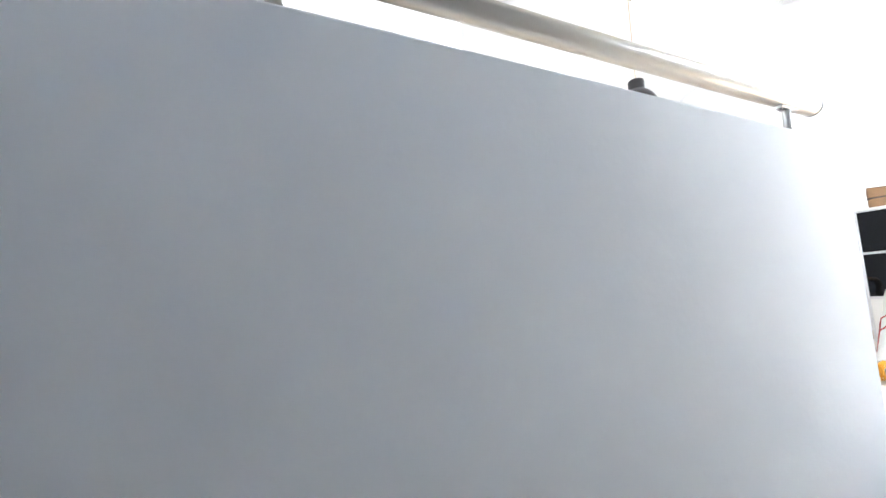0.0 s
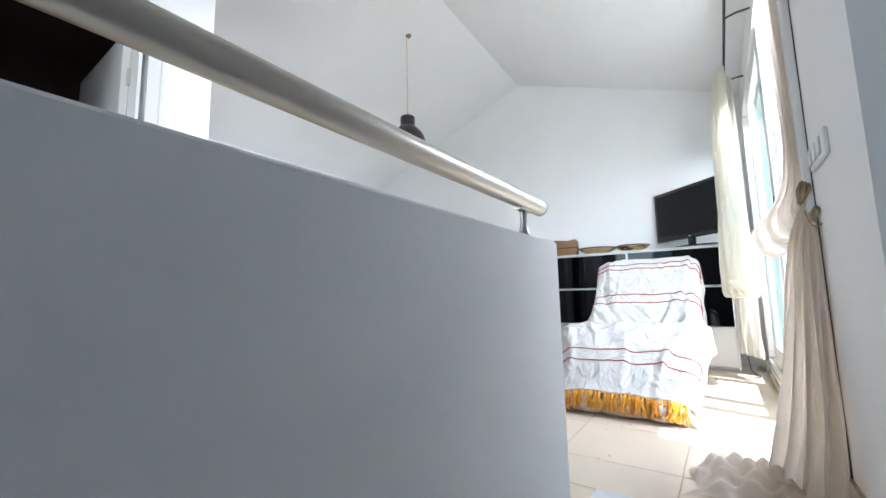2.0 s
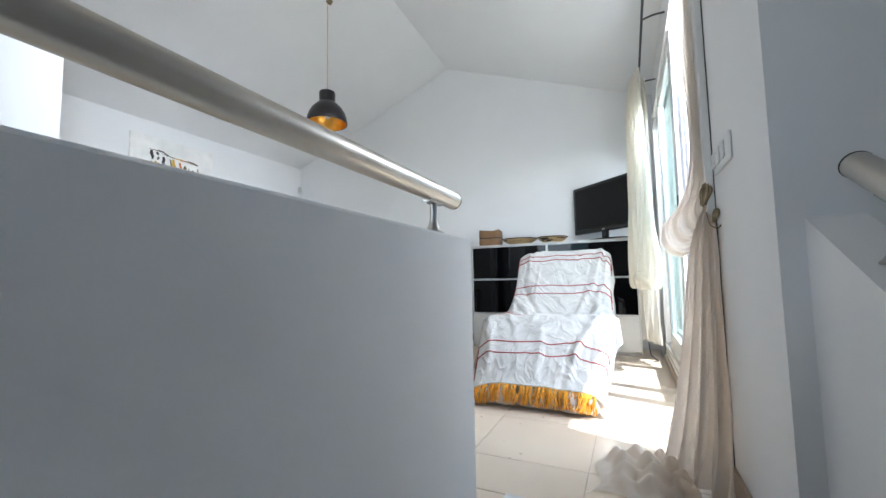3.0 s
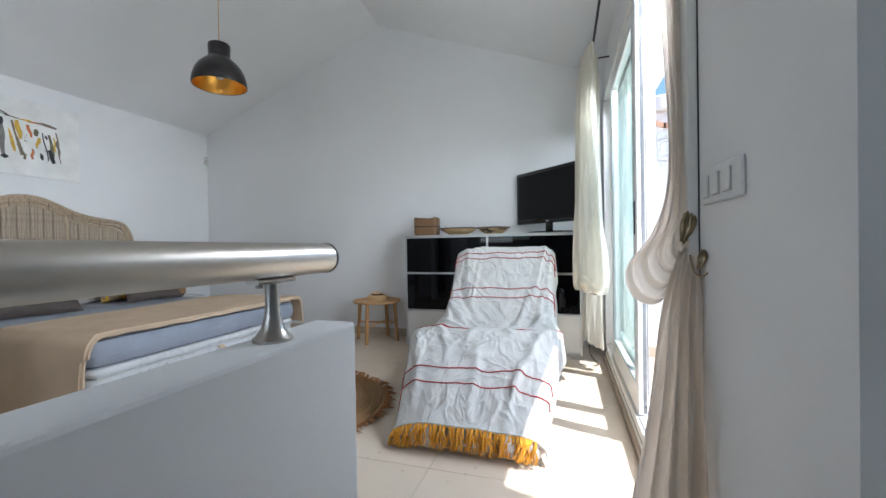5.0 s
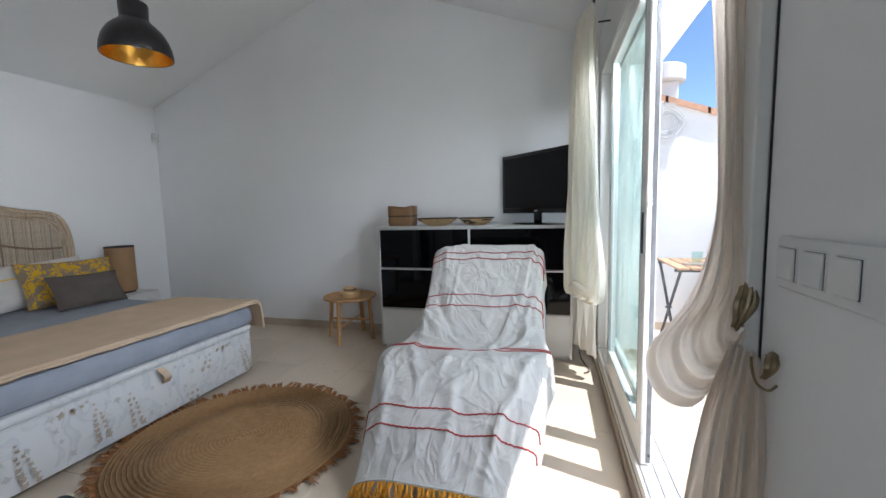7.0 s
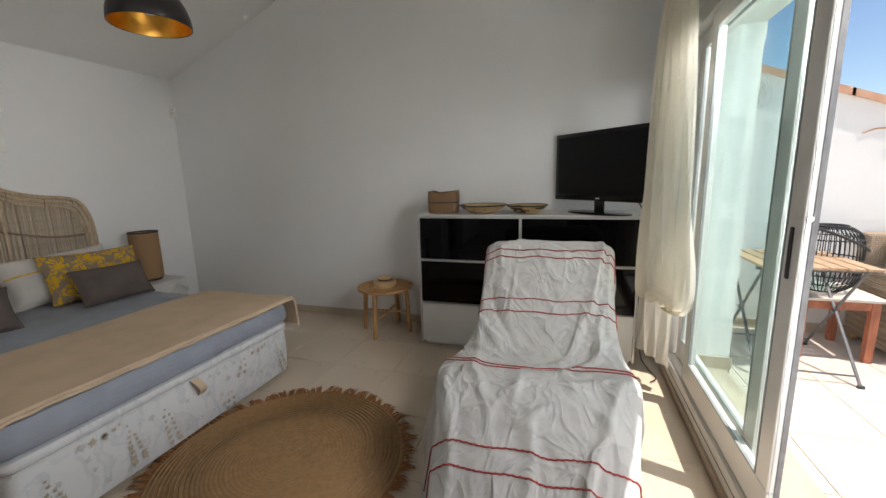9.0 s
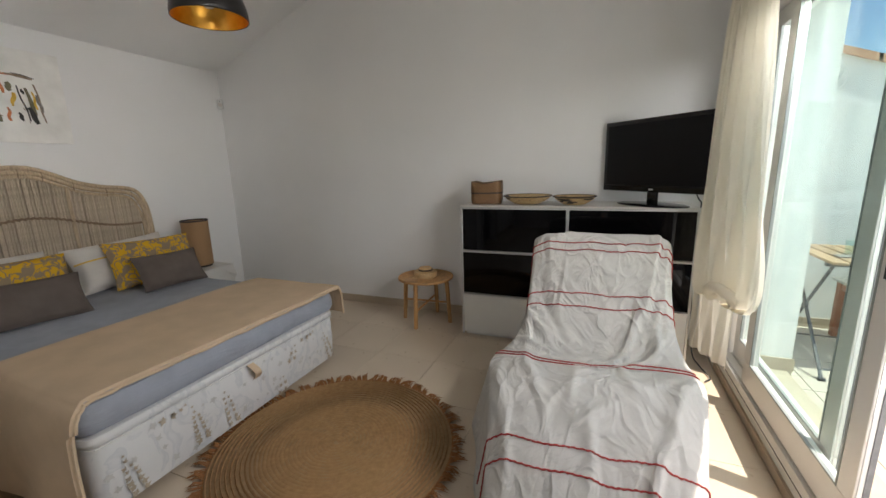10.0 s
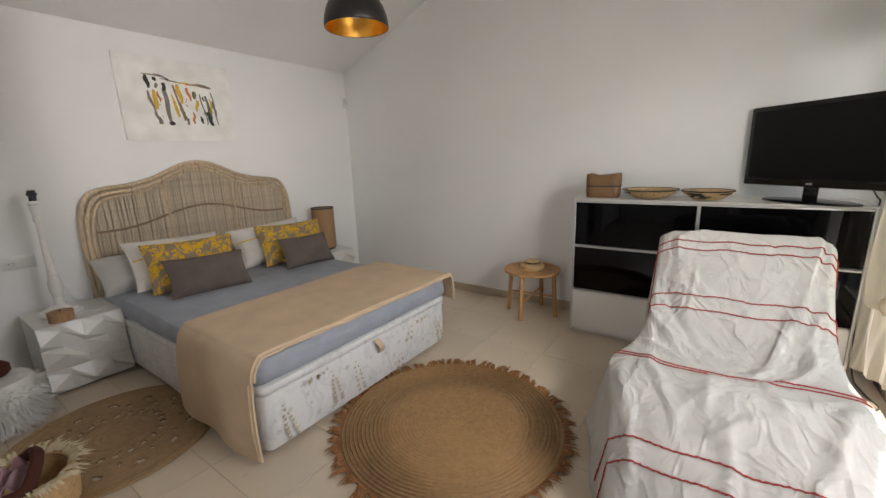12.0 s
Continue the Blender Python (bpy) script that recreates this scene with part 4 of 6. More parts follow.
    for i, (c, ya, yb, za, zb, w) in enumerate((("umber", -0.25, -0.13, 0.178, 0.172, 0.006), ("grey", -0.17, -0.07, 0.188, 0.158, 0.009), ("black", -0.13, -0.02, 0.160, 0.140, 0.005), ("umber", -0.09, 0.02, 0.148, 0.138, 0.006),
                                                  ("yellow", 0.00, 0.10, 0.142, 0.135, 0.009), ("orange", 0.05, 0.15, 0.132, 0.134, 0.007), ("umber", 0.10, 0.24, 0.140, 0.122, 0.012), ("black", 0.13, 0.25, 0.150, 0.128, 0.004))):
        stroke(c, [(ya, za), ((ya + yb) / 2, (za + zb) / 2 + 0.004), (yb, zb)], (w * 0.4, w, w * 0.5), 28 + i)
    for i in range(16):
        y, z = rnd.choice((-0.155, -0.015, 0.035, 0.085, 0.165)) + rnd.uniform(-0.012, 0.012), rnd.uniform(-0.17, 0.05)
        stroke("umber", [(y, z), (y + 0.006, z - 0.006), (y + 0.010, z - 0.004)], (0.002, 0.004, 0.002), 40)


painting()

th = thing("motion_sensor", "small white alarm motion sensor high in the corner", "motion sensor", (0.035, -0.035, 2.035), 45)
part("sensor_body", box((-0.028, -0.03, -0.052), (0.028, 0.012, 0.052), 0.01, 3), white_plastic, th)
part("lens", box((-0.018, -0.034, -0.022), (0.018, -0.026, 0.012), 0.004, 2), pillow_white, th, "frosted lens window")
part("indicator", tube([(0, -0.032, 0.03), (0, -0.029, 0.03)], 0.004, 8), dark_gasket, th)


# ---- pendant ----
def pendant():
    x, y = 2.05, -1.736
    zc = EAVE + RISE * x
    th = thing("pendant_lamp", "black metal pendant lamp with gold lining over the room", "pendant lamp", (x, y, 2.046))
    outer = [(0.165, 0.0), (0.168, 0.012), (0.163, 0.05), (0.150, 0.09), (0.127, 0.13), (0.098, 0.16), (0.078, 0.178), (0.068, 0.190), (0.066, 0.20), (0.068, 0.265), (0.066, 0.275), (0.055, 0.283), (0.0, 0.285)]
    inner = [(0.1645, 0.001), (0.160, 0.05), (0.147, 0.088), (0.124, 0.127), (0.095, 0.156), (0.07, 0.18), (0.0, 0.186)]
    part("shade", lathe(outer, 48), lamp_black, th, "black shade with a cap")
    part("shade_lining", lathe(inner, 48), gold, th, "gold leaf lining")
    part("rim", lathe([(0.1645, 0.001), (0.1645, -0.002), (0.1675, -0.001), (0.1675, 0.003)], 48), lamp_black, th)
    part("bulb", lathe([(0, 0.045), (0.02, 0.05), (0.03, 0.07), (0.028, 0.095), (0.016, 0.12), (0.014, 0.18)], 20), white_plastic, th)
    part("cord", tube([(0, 0, 0.283), (0, 0, zc - 2.046)], 0.003, 6), straw, th, "beige cord")
    part("ceiling_rose", lathe([(0, -0.022), (0.03, -0.02), (0.046, -0.004), (0.046, 0.012), (0, 0.02)], 28, (0, 0, zc - 2.046 - 0.006)), brass, th, "brass ceiling rose")


pendant()


# ---- cabinet along the north wall ----
def cabinet():
    th = thing("glass_front_cabinet", "white low cabinet with black glass and white drawer fronts", "cabinet")
    x0, x1, xm, y0, h = 2.842, 4.39, 3.614, -0.45, 1.03
    part("carcass", box((x0, y0 + 0.022, 0.035), (x1, -0.015, h), 0.002), white_lacquer, th)
    part("plinth", box((x0 + 0.02, y0 + 0.05, 0), (x1 - 0.02, -0.03, 0.035)), white_lacquer, th)
    part("top_glass", box((x0 - 0.002, y0 - 0.002, h), (x1 + 0.002, -0.012, h + 0.01), 0.002), white_lacquer, th, "glossy white top plate")
    for x in (x0, x1 - 0.014):
        part("side_frame", box((x, y0, 0.02), (x + 0.014, y0 + 0.022, h), 0.001), aluminium, th)
    part("middle_frame", box((xm - 0.009, y0, 0.03), (xm + 0.009, y0 + 0.022, h), 0.001), aluminium, th)
    zs = [0.035, 0.36, 0.70, h]
    for a, b in ((x0 + 0.016, xm - 0.011), (xm + 0.011, x1 - 0.016)):
        for k in range(3):
            g = white_lacquer if k == 0 else black_glass
            z0, z1 = zs[k] + 0.004, zs[k + 1] - 0.004
            d = part("drawer_front", box((a, y0 + 0.002, z0), (b, y0 + 0.02, z1 - (0.012 if k < 3 else 0)), 0.0015), g, th, "white drawer front" if k == 0 else "black glass drawer front", smooth=False)
            part("grip_rail", box((a, y0 - 0.003, z1 - 0.011), (b, y0 + 0.02, z1), 0.001), aluminium, d)


cabinet()


def tv():
    th = thing("television", "black flat screen television turned towards the bed on cabinet", "television", (4.13, -0.315, 1.042), -43.5)
    W, H = 0.80, 0.475
    part("housing", box((-W / 2, -0.012, 0.085), (W / 2, 0.03, 0.085 + H), 0.006, 2), tv_plastic, th)
    part("rear_bulge", box((-0.25, 0.03, 0.16), (0.25, 0.065, 0.46), 0.012, 2), tv_plastic, th)
    part("screen", box((-W / 2 + 0.028, -0.0135, 0.085 + 0.045), (W / 2 - 0.028, -0.0115, 0.085 + H - 0.028)), tv_screen, th, "dark switched off screen", smooth=False)
    part("bezel_strip", box((-W / 2 + 0.01, -0.0145, 0.09), (W / 2 - 0.01, -0.012, 0.118), 0.001), tv_plastic, th)
    part("badge", box((-0.016, -0.016, 0.098), (0.016, -0.0145, 0.108)), aluminium, th)
    part("neck", box((-0.035, -0.005, 0.012), (0.035, 0.02, 0.10), 0.006, 2), tv_plastic, th)
    bm = lathe([(0, 0), (0.25, 0), (0.25, 0.006), (0.235, 0.010), (0.04, 0.016), (0, 0.016)], 40)
    bmesh.ops.scale(bm, vec=(1, 0.5, 1), verts=bm.verts)
    part("stand_foot", bm, tv_plastic, th, "glossy black oval foot")


tv()
tagged(link("power_lead", tube(smoothline([(4.36, -0.30, 1.16), (4.40, -0.32, 1.08), (4.41, -0.34, 1.05), (4.402, -0.30, 0.9), (4.43, -0.25, 0.4), (4.45, -0.3, 0.05), (4.47, -0.45, 0.012), (4.5, -0.6, 0.012), (4.46, -0.66, 0.012)], 50), 0.004, 6), dark_gasket, None, True),
       "black power cable hanging beside the cabinet", "cable")


def woven_box():
    th = thing("lidded_basket", "square brown woven bamboo basket with lid on cabinet", "basket", (3.0, -0.27, 1.042), 6)
    def shell(w, h0, h1, bulge):
        bm = bmesh.new()
        rings = []
        for k in range(7):
            f = k / 6
            z = h0 + (h1 - h0) * f
            s = w / 2 * (1 + bulge * math.sin(f * 3.1))
            row = []
            for i in range(48):
                a = math.tau * i / 48
                c, sn = math.cos(a), math.sin(a)
                p = 5.0
                rr = s / (abs(c) ** p + abs(sn) ** p) ** (1 / p)
                lift = 0.020 * (abs(c * sn) * 2) ** 4 if f > 0.9 and h1 > 0.13 else 0
                row.append(bm.verts.new((rr * c, rr * sn * 0.75, z + lift)))
            rings.append(row)
        for a, b in zip(rings, rings[1:]):
            for i in range(48):
                bm.faces.new((a[i], a[(i + 1) % 48], b[(i + 1) % 48], b[i]))
        bm.faces.new(rings[0][::-1])
        bm.faces.new(rings[-1])
        return bm
    part("basket_body", shell(0.222, 0, 0.085, 0.06), basket_weave, th)
    part("lid", shell(0.232, 0.082, 0.152, 0.02), basket_weave, th, "darker lid with raised corners")
    part("rim_band", shell(0.238, 0.078, 0.088, 0.0), dark_rim, th)


woven_box()


def bowl(x, y, r, h, label, dark=()):
    th = thing("coiled_bowl", label, "bowl", (x, y, 1.041))
    prof = [(0, 0), (r * 0.42, 0), (r * 0.7, h * 0.4), (r * 0.92, h * 0.85), (r, h), (r * 0.985, h + 0.004), (r * 0.9, h * 0.9), (r * 0.68, h * 0.45 + 0.004), (r * 0.4, 0.010), (0, 0.010)]
    part("bowl_body", lathe(prof, 48), coil_straw, th)
    part("bound_rim", tube([(r * math.cos(a), r * math.sin(a), h + 0.002) for a in np.linspace(0, math.tau, 60, endpoint=False)], 0.005, 6, closed=True), dark_rim, th)
    for k in range(1, 6):
        f = k / 6
        rr, zz = r * (0.45 + 0.53 * f), h * (0.05 + 0.9 * f ** 1.15)
        part("coil", tube([(rr * math.cos(a), rr * math.sin(a), zz) for a in np.linspace(0, math.tau, 48, endpoint=False)], 0.0055, 6, closed=True), coil_straw, th)
    for a0, span, k in dark:
        f = k / 6
        rr, zz = r * (0.45 + 0.53 * f), h * (0.05 + 0.9 * f ** 1.15)
        part("dark_binding", tube([(rr * math.cos(a), rr * math.sin(a), zz) for a in np.linspace(radians(a0), radians(a0 + span), 14)], 0.0064, 6), dark_rim, th, "dark brown bound stretch")


bowl(3.31, -0.27, 0.175, 0.058, "wide coiled straw bowl with dark rim beside the basket", ((200, 30, 5), (255, 3, 4), (285, 3, 4)))
bowl(3.645, -0.29, 0.145, 0.056, "smaller coiled straw bowl with dark checks near television", ((215, 45, 5), (225, 40, 4), (205, 25, 3), (250, 34, 3), (240, 30, 2), (300, 40, 5), (120, 60, 5)))


# ---- stool ----
def stool():
    th = thing("round_stool", "round bamboo stool with four legs and crossed stretchers", "stool", (2.44, -0.245, 0))
    part("seat", lathe([(0, 0.385), (0.225, 0.385), (0.238, 0.390), (0.240, 0.398), (0.238, 0.407), (0.225, 0.408), (0.215, 0.402), (0, 0.402)], 48), bamboo_wood, th)
    for i, (x, y) in enumerate(((-0.01, -0.205), (0.205, 0.01), (0.01, 0.205), (-0.205, -0.01))):
        part("leg", tube([(x * 0.92, y * 0.92, 0.386), (x * 1.04, y * 1.04, 0)], [0.019, 0.017], 12), bamboo_wood, th)
    for k, z in ((0, 0.165), (1, 0.182)):
        a = radians(-87 + 90 * k)
        part("stretcher", tube([(0.205 * math.cos(a), 0.205 * math.sin(a), z), (-0.205 * math.cos(a), -0.205 * math.sin(a), z)], 0.009, 8), bamboo_wood, th)
    return th


stool()
th = tagged(link("table_mat", box((2.35, -0.34, 0.4025), (2.53, -0.16, 0.4055)), straw), "small square woven straw mat on stool", "mat")
th = thing("straw_hat_box", "small round straw box with banded lid on stool", "box", (2.44, -0.245, 0.406))
part("box_body", lathe([(0, 0), (0.097, 0), (0.099, 0.005), (0.099, 0.040), (0.095, 0.046), (0, 0.046)], 36), straw, th)
part("lid_knob", lathe([(0, 0.046), (0.055, 0.046), (0.058, 0.05), (0.058, 0.068), (0.05, 0.078), (0, 0.080)], 30), straw, th)
part("band", lathe([(0.0585, 0.052), (0.060, 0.052), (0.060, 0.064), (0.0585, 0.064)], 30), dark_rim, th, "dark ribbon band")


# ---- lounger with its cover ----
PROFILE = smoothline([(-0.77, 0.45), (-0.765, 0.70), (-0.775, 0.86), (-0.83, 0.925), (-0.93, 0.845), (-1.05, 0.69), (-1.16, 0.56), (-1.28, 0.475), (-1.40, 0.455), (-1.54, 0.475), (-1.68, 0.465),
                      (-1.84, 0.395), (-1.98, 0.29), (-2.09, 0.18), (-2.155, 0.125)], 140)


def prof(s):
    k = min(138, int(s * 139))
    f = s * 139 - k
    return PROFILE[k] * (1 - f) + PROFILE[k + 1] * f


def s_of(y):
    """Share of the way along the cover at which it passes y, in front of the top edge."""
    for k in range(50, 139):
        if PROFILE[k][1] <= y or PROFILE[k][0] <= y:
            if PROFILE[k][0] <= y:
                return k / 139
    return 1.0


def make_creases():
    """Creases of the cover: place along (m) and across, direction, half length, half width, height."""
    rn = random.Random(12)
    rows = [(1.05, 0.16, 20, 0.20, 0.022, 0.016), (1.10, 0.24, 38, 0.18, 0.018, 0.014), (1.02, 0.30, 28, 0.16, 0.020, -0.012), (1.16, 0.33, 46, 0.16, 0.018, 0.013), (0.98, 0.12, 60, 0.12, 0.018, 0.012),
            (1.22, 0.22, 62, 0.15, 0.018, 0.012), (1.12, 0.66, -24, 0.24, 0.024, 0.015), (1.22, 0.74, -36, 0.20, 0.022, 0.013), (1.06, 0.80, -14, 0.24, 0.024, 0.014), (1.30, 0.55, -50, 0.16, 0.020, 0.010),
            (0.72, 0.80, -8, 0.28, 0.030, 0.016), (0.76, 0.88, -4, 0.26, 0.020, 0.012), (0.66, 0.24, 8, 0.22, 0.022, 0.009), (1.52, 0.28, 12, 0.20, 0.022, 0.012), (1.60, 0.44, -6, 0.16, 0.018, 0.009),
            (1.50, 0.62, 10, 0.22, 0.024, 0.010), (1.72, 0.80, -14, 0.30, 0.030, 0.014), (1.85, 0.20, 6, 0.28, 0.028, 0.012), (1.98, 0.50, 3, 0.22, 0.026, 0.009), (2.05, 0.72, -5, 0.20, 0.024, 0.011)]
    rows += [(rn.uniform(0.5, 2.2), rn.uniform(0.1, 0.9), rn.uniform(-60, 60), rn.uniform(0.05, 0.14), rn.uniform(0.008, 0.016), rn.uniform(-0.005, 0.008)) for _ in range(60)]
    return [(cu, cv, math.cos(radians(t)), math.sin(radians(t)), ln, wd, hg) for cu, cv, t, ln, wd, hg in rows]


CREASES = make_creases()


def cover(u, v):
    """u along the lounger from the head to the foot, v across, both from 0 to 1."""
    y, z = prof(u)
    foot = max(0.0, (u - 0.55) / 0.45)
    half = 0.375 + 0.012 * math.exp(-((u - 0.22) / 0.08) ** 2) + 0.045 * math.exp(-((u - 0.62) / 0.14) ** 2) - 0.01 * foot
    xc = 3.825 + 0.005 * foot
    w = (v - 0.5) * 2 * (1.38 if v < 0.5 else 1.16)
    over = max(0.0, abs(w) - 1.0)
    top = min(1.0, abs(w))
    seat = math.exp(-((u - 0.56) / 0.13) ** 2)
    sag = -0.055 * seat * (1 - top ** 2)
    wide = half + (0.06 if w < 0 else 0.025) * math.exp(-((u - 0.68) / 0.15) ** 2)
    x = xc + math.copysign(wide * (top - 0.05 * top ** 6), w)
    # a soft swell and long creases
    fold = 0.014 * noise.noise(Vector((v * 3.6, u * 5, 2.0))) + 0.007 * noise.noise(Vector((v * 8 + u * 5, u * 11, 6.0)))
    a, b = u * 2.3, v
    for cu, cv, ca, sa, length, wide_c, high in CREASES:
        du, dv = a - cu, b - cv
        t, q = du * ca + dv * sa, -du * sa + dv * ca
        if abs(t) < 1.6 * length and abs(q) < 3 * wide_c:
            q += 0.25 * wide_c * math.sin(t * 16 + cu * 9)
            fold += 1.25 * high * math.exp(-(t / length) ** 4 - (q / wide_c) ** 2)
    z2 = z + sag - 0.045 * top ** 5
    if over > 0:
        drop = over * (1.35 if z > 0.5 else 0.9) * min(1, (z - 0.02) / 0.35)
        z2 -= drop
        x += math.copysign((0.10 + 0.16 * (w < 0) * math.exp(-((u - 0.70) / 0.16) ** 2)) * over * (1 - 0.5 * foot) + 0.016 * math.sin(u * 40) * over * 2, w)
        z2 = max(z2, 0.03)
        fold *= 0.5
    return Vector((x + 0.4 * fold, y - fold * 0.6, z2 + fold))


def lounger():
    th = thing("chaise_lounger", "low chaise lounger with a thick cotton pad under a cover", "lounger")
    pts = [(y + 0.012, z - 0.02) for y, z in (PROFILE[k] for k in range(30, 139, 3))]
    bm = bmesh.new()
    top, bot = [], []
    for y, z in pts:
        zb = max(0.02, z - 0.13)
        dip = 0.075 * math.exp(-((y + 1.42) / 0.25) ** 2)
        top.append([bm.verts.new((x, y, z - dz - dip)) for x, dz in ((3.50, 0.05), (3.55, 0.028), (3.825, 0.022), (4.10, 0.028), (4.15, 0.05))])
        bot.append([bm.verts.new((x, y + 0.05, zb - 0.02 if zb > 0.05 else 0.02)) for x in (3.50, 3.60, 3.825, 4.05, 4.15)])
    for rows in (top, bot):
        for a, b in zip(rows, rows[1:]):
            for i in range(4):
                bm.faces.new((a[i], a[i + 1], b[i + 1], b[i]))
    for i in (0, 4):
        for k in range(len(top) - 1):
            bm.faces.new((top[k][i], top[k + 1][i], bot[k + 1][i], bot[k][i]))
    for k in (0, -1):
        for i in range(4):
            bm.faces.new((top[k][i], top[k][i + 1], bot[k][i + 1], bot[k][i]))
    part("pad", bm, pad_cloth, th)
    part("pad_roll", tube([(3.475 + 0.69 * i / 16, -2.105 + 0.012 * math.sin(i * 1.3), 0.067 + 0.004 * math.sin(i * 2)) for i in range(17)], [0.03] + [0.062 + 0.006 * math.sin(i * 2.3) for i in range(15)] + [0.03], 14), pad_cloth, th, "rolled end of quilted pad")
    for x in (3.56, 4.09):
        part("side_rail", tube([(x, -2.0, 0.05), (x, -1.5, 0.13), (x, -1.2, 0.2), (x, -0.85, 0.24)], 0.014, 8), black_wire, th)
        part("leg", tube([(x, -0.86, 0.24), (x, -0.84, 0.0)], 0.014, 8), black_wire, th)
        part("leg", tube([(x, -1.5, 0.13), (x, -1.5, 0.0)], 0.014, 8), black_wire, th)
        part("back_rail", tube([(x, -1.2, 0.2), (x, -1.0, 0.5), (x, -0.84, 0.80)], 0.014, 8), black_wire, th)


lounger()
cov = tagged(link("lounger_cover", sheet(cover, 190, 110, 0.006), cover_cloth, None, True), "white cotton cover with red cord stripes draped over lounger", "blanket")
for ya, yb, bend in ((None, 0.262, 0.0), (None, 0.285, 0.0), (-1.085, None, 0.0), (-1.13, None, 0.0), (-1.422, None, 0.03), (-1.475, None, 0.03), (-1.93, None, 0.0), (-2.0, None, 0.0)):
    s = yb if yb else s_of(ya)
    pts = []
    for i in range(111):
        v = 0.04 + 0.92 * i / 110
        uu = s + bend * 1.25 * math.sin((v - 0.1) * 7.0) * (0.6 if v > 0.5 else 0.85) * (1 if bend else 0) + 0.0006 * math.sin(i * 1.9) + 0.002 * math.sin(i * 0.22)
        d = 0.001
        p = cover(uu, v)
        nrm = (cover(uu + d, v) - p).cross(cover(uu, v + d) - p).normalized()
        if nrm.z < 0 and abs(nrm.z) > 0.05 or nrm.y > 0.3:
            nrm = -nrm
        pts.append(p + nrm * 0.002)
    part("cord_stripe", tube(pts, [0.0040 + 0.0010 * math.sin(i * 2.7) for i in range(111)], 6, flatten=0.8), red_cord, cov, "raised dark red cord stripe")
part("hem", tube([cover(0.992, 0.03 + 0.94 * i / 60) + Vector((0, -0.002, 0)) for i in range(61)], 0.004, 6), cover_cloth, cov)
rnd = random.Random(8)
tassels = []
for k in range(4):
    bm = bmesh.new()
    for j in range(4):
        a = rnd.uniform(-0.5, 0.5)
        pts = [(0.004 * math.sin(j * 2), 0, 0)]
        for q in range(1, 7):
            f = q / 6
            pts.append((a * 0.05 * f + 0.004 * math.sin(f * 9 + j), -0.012 - 0.03 * f + 0.01 * f * f + 0.004 * math.sin(f * 7 + k + j), -0.095 * f + rnd.uniform(-0.003, 0.003)))
        tube(pts, [0.0030, 0.0034, 0.0028, 0.0034, 0.0028, 0.0030, 0.002], 5, bm)
    tassels.append(bm)
meshes = []
for i in range(52):
    v = 0.13 + 0.745 * (i + rnd.uniform(-0.35, 0.35)) / 51
    p = cover(0.997, v)
    if i < 4:
        o = part("tassel", tassels[i], mustard, cov, "mustard yellow twisted tassel")
        meshes.append(o.data)
    else:
        o = new("tassel", meshes[i % 4])
        o.parent = cov
        tagged(o, "mustard yellow twisted tassel")
    o.matrix_basis = Matrix.Translation(p + Vector((rnd.uniform(-0.004, 0.004), -0.002, 0))) @ pose(0, 0, 0, rnd.uniform(-8, 14), rnd.uniform(-16, 16), rnd.uniform(-30, 30)) @ Matrix.Diagonal((1, 1, min(1.05, max(0.6, (p.z - 0.004) / 0.105)) * rnd.uniform(0.78, 1.0), 1))

# ---- rugs ----
def round_rug():
    th = thing("jute_rug", "round spiral braided jute rug with ragged fringe", "rug", (2.665, -1.865, 0))
    pts = []
    turns, r1 = 29, 0.57
    n = turns * 44
    for i in range(n):
        a = math.tau * turns * i / n
        r = 0.012 + (r1 - 0.012) * i / n
        pts.append((r * math.cos(a), r * math.sin(a), 0.010 + 0.0012 * math.sin(i * 1.7) + 0.0012 * noise.noise(Vector((r * math.cos(a) * 9, r * math.sin(a) * 9, 1.0)))))
    part("braid", tube(pts, 0.0108, 6, flatten=0.30), jute, th, "one long jute braid wound in spiral")
    part("backing", lathe([(0, 0.001), (r1 + 0.008, 0.001), (r1 + 0.008, 0.0108), (0, 0.0108)], 60), jute_flat, th)
    rn = random.Random(3)
    bm = bmesh.new()
    for i in range(760):
        a = math.tau * i / 760 + rn.uniform(-0.01, 0.01)
        if i % 9 == 0:
            tuft, lay, mid_a = rn.uniform(0.6, 1.25), rn.uniform(-0.5, 0.5), a + 4 * math.tau / 760
        L = rn.uniform(0.055, 0.085) * tuft
        b = a + lay + 9 * (mid_a - a) + rn.uniform(-0.25, 0.25)
        p0 = Vector((r1 * math.cos(a), r1 * math.sin(a), 0.011))
        d = Vector((math.cos(b), math.sin(b), 0))
        mid = p0 + d * L * 0.55 + Vector((0, 0, rn.uniform(0, 0.016)))
        tip = p0 + d * L + Vector((rn.uniform(-0.012, 0.012), rn.uniform(-0.012, 0.012), -0.006))
        side = d.cross(Vector((0, 0, 1))) * rn.uniform(0.002, 0.005)
        v = [bm.verts.new(q) for q in (p0 - side, p0 + side, mid + side, mid - side, tip, mid + Vector((0, 0, 0.004)))]
        bm.faces.new((v[0], v[1], v[2], v[5], v[3]))
        bm.faces.new((v[3], v[5], v[4]))
        bm.faces.new((v[5], v[2], v[4]))
    part("fringe", bm, jute_fringe, th, "ragged reddish jute fringe", smooth=False)


round_rug()


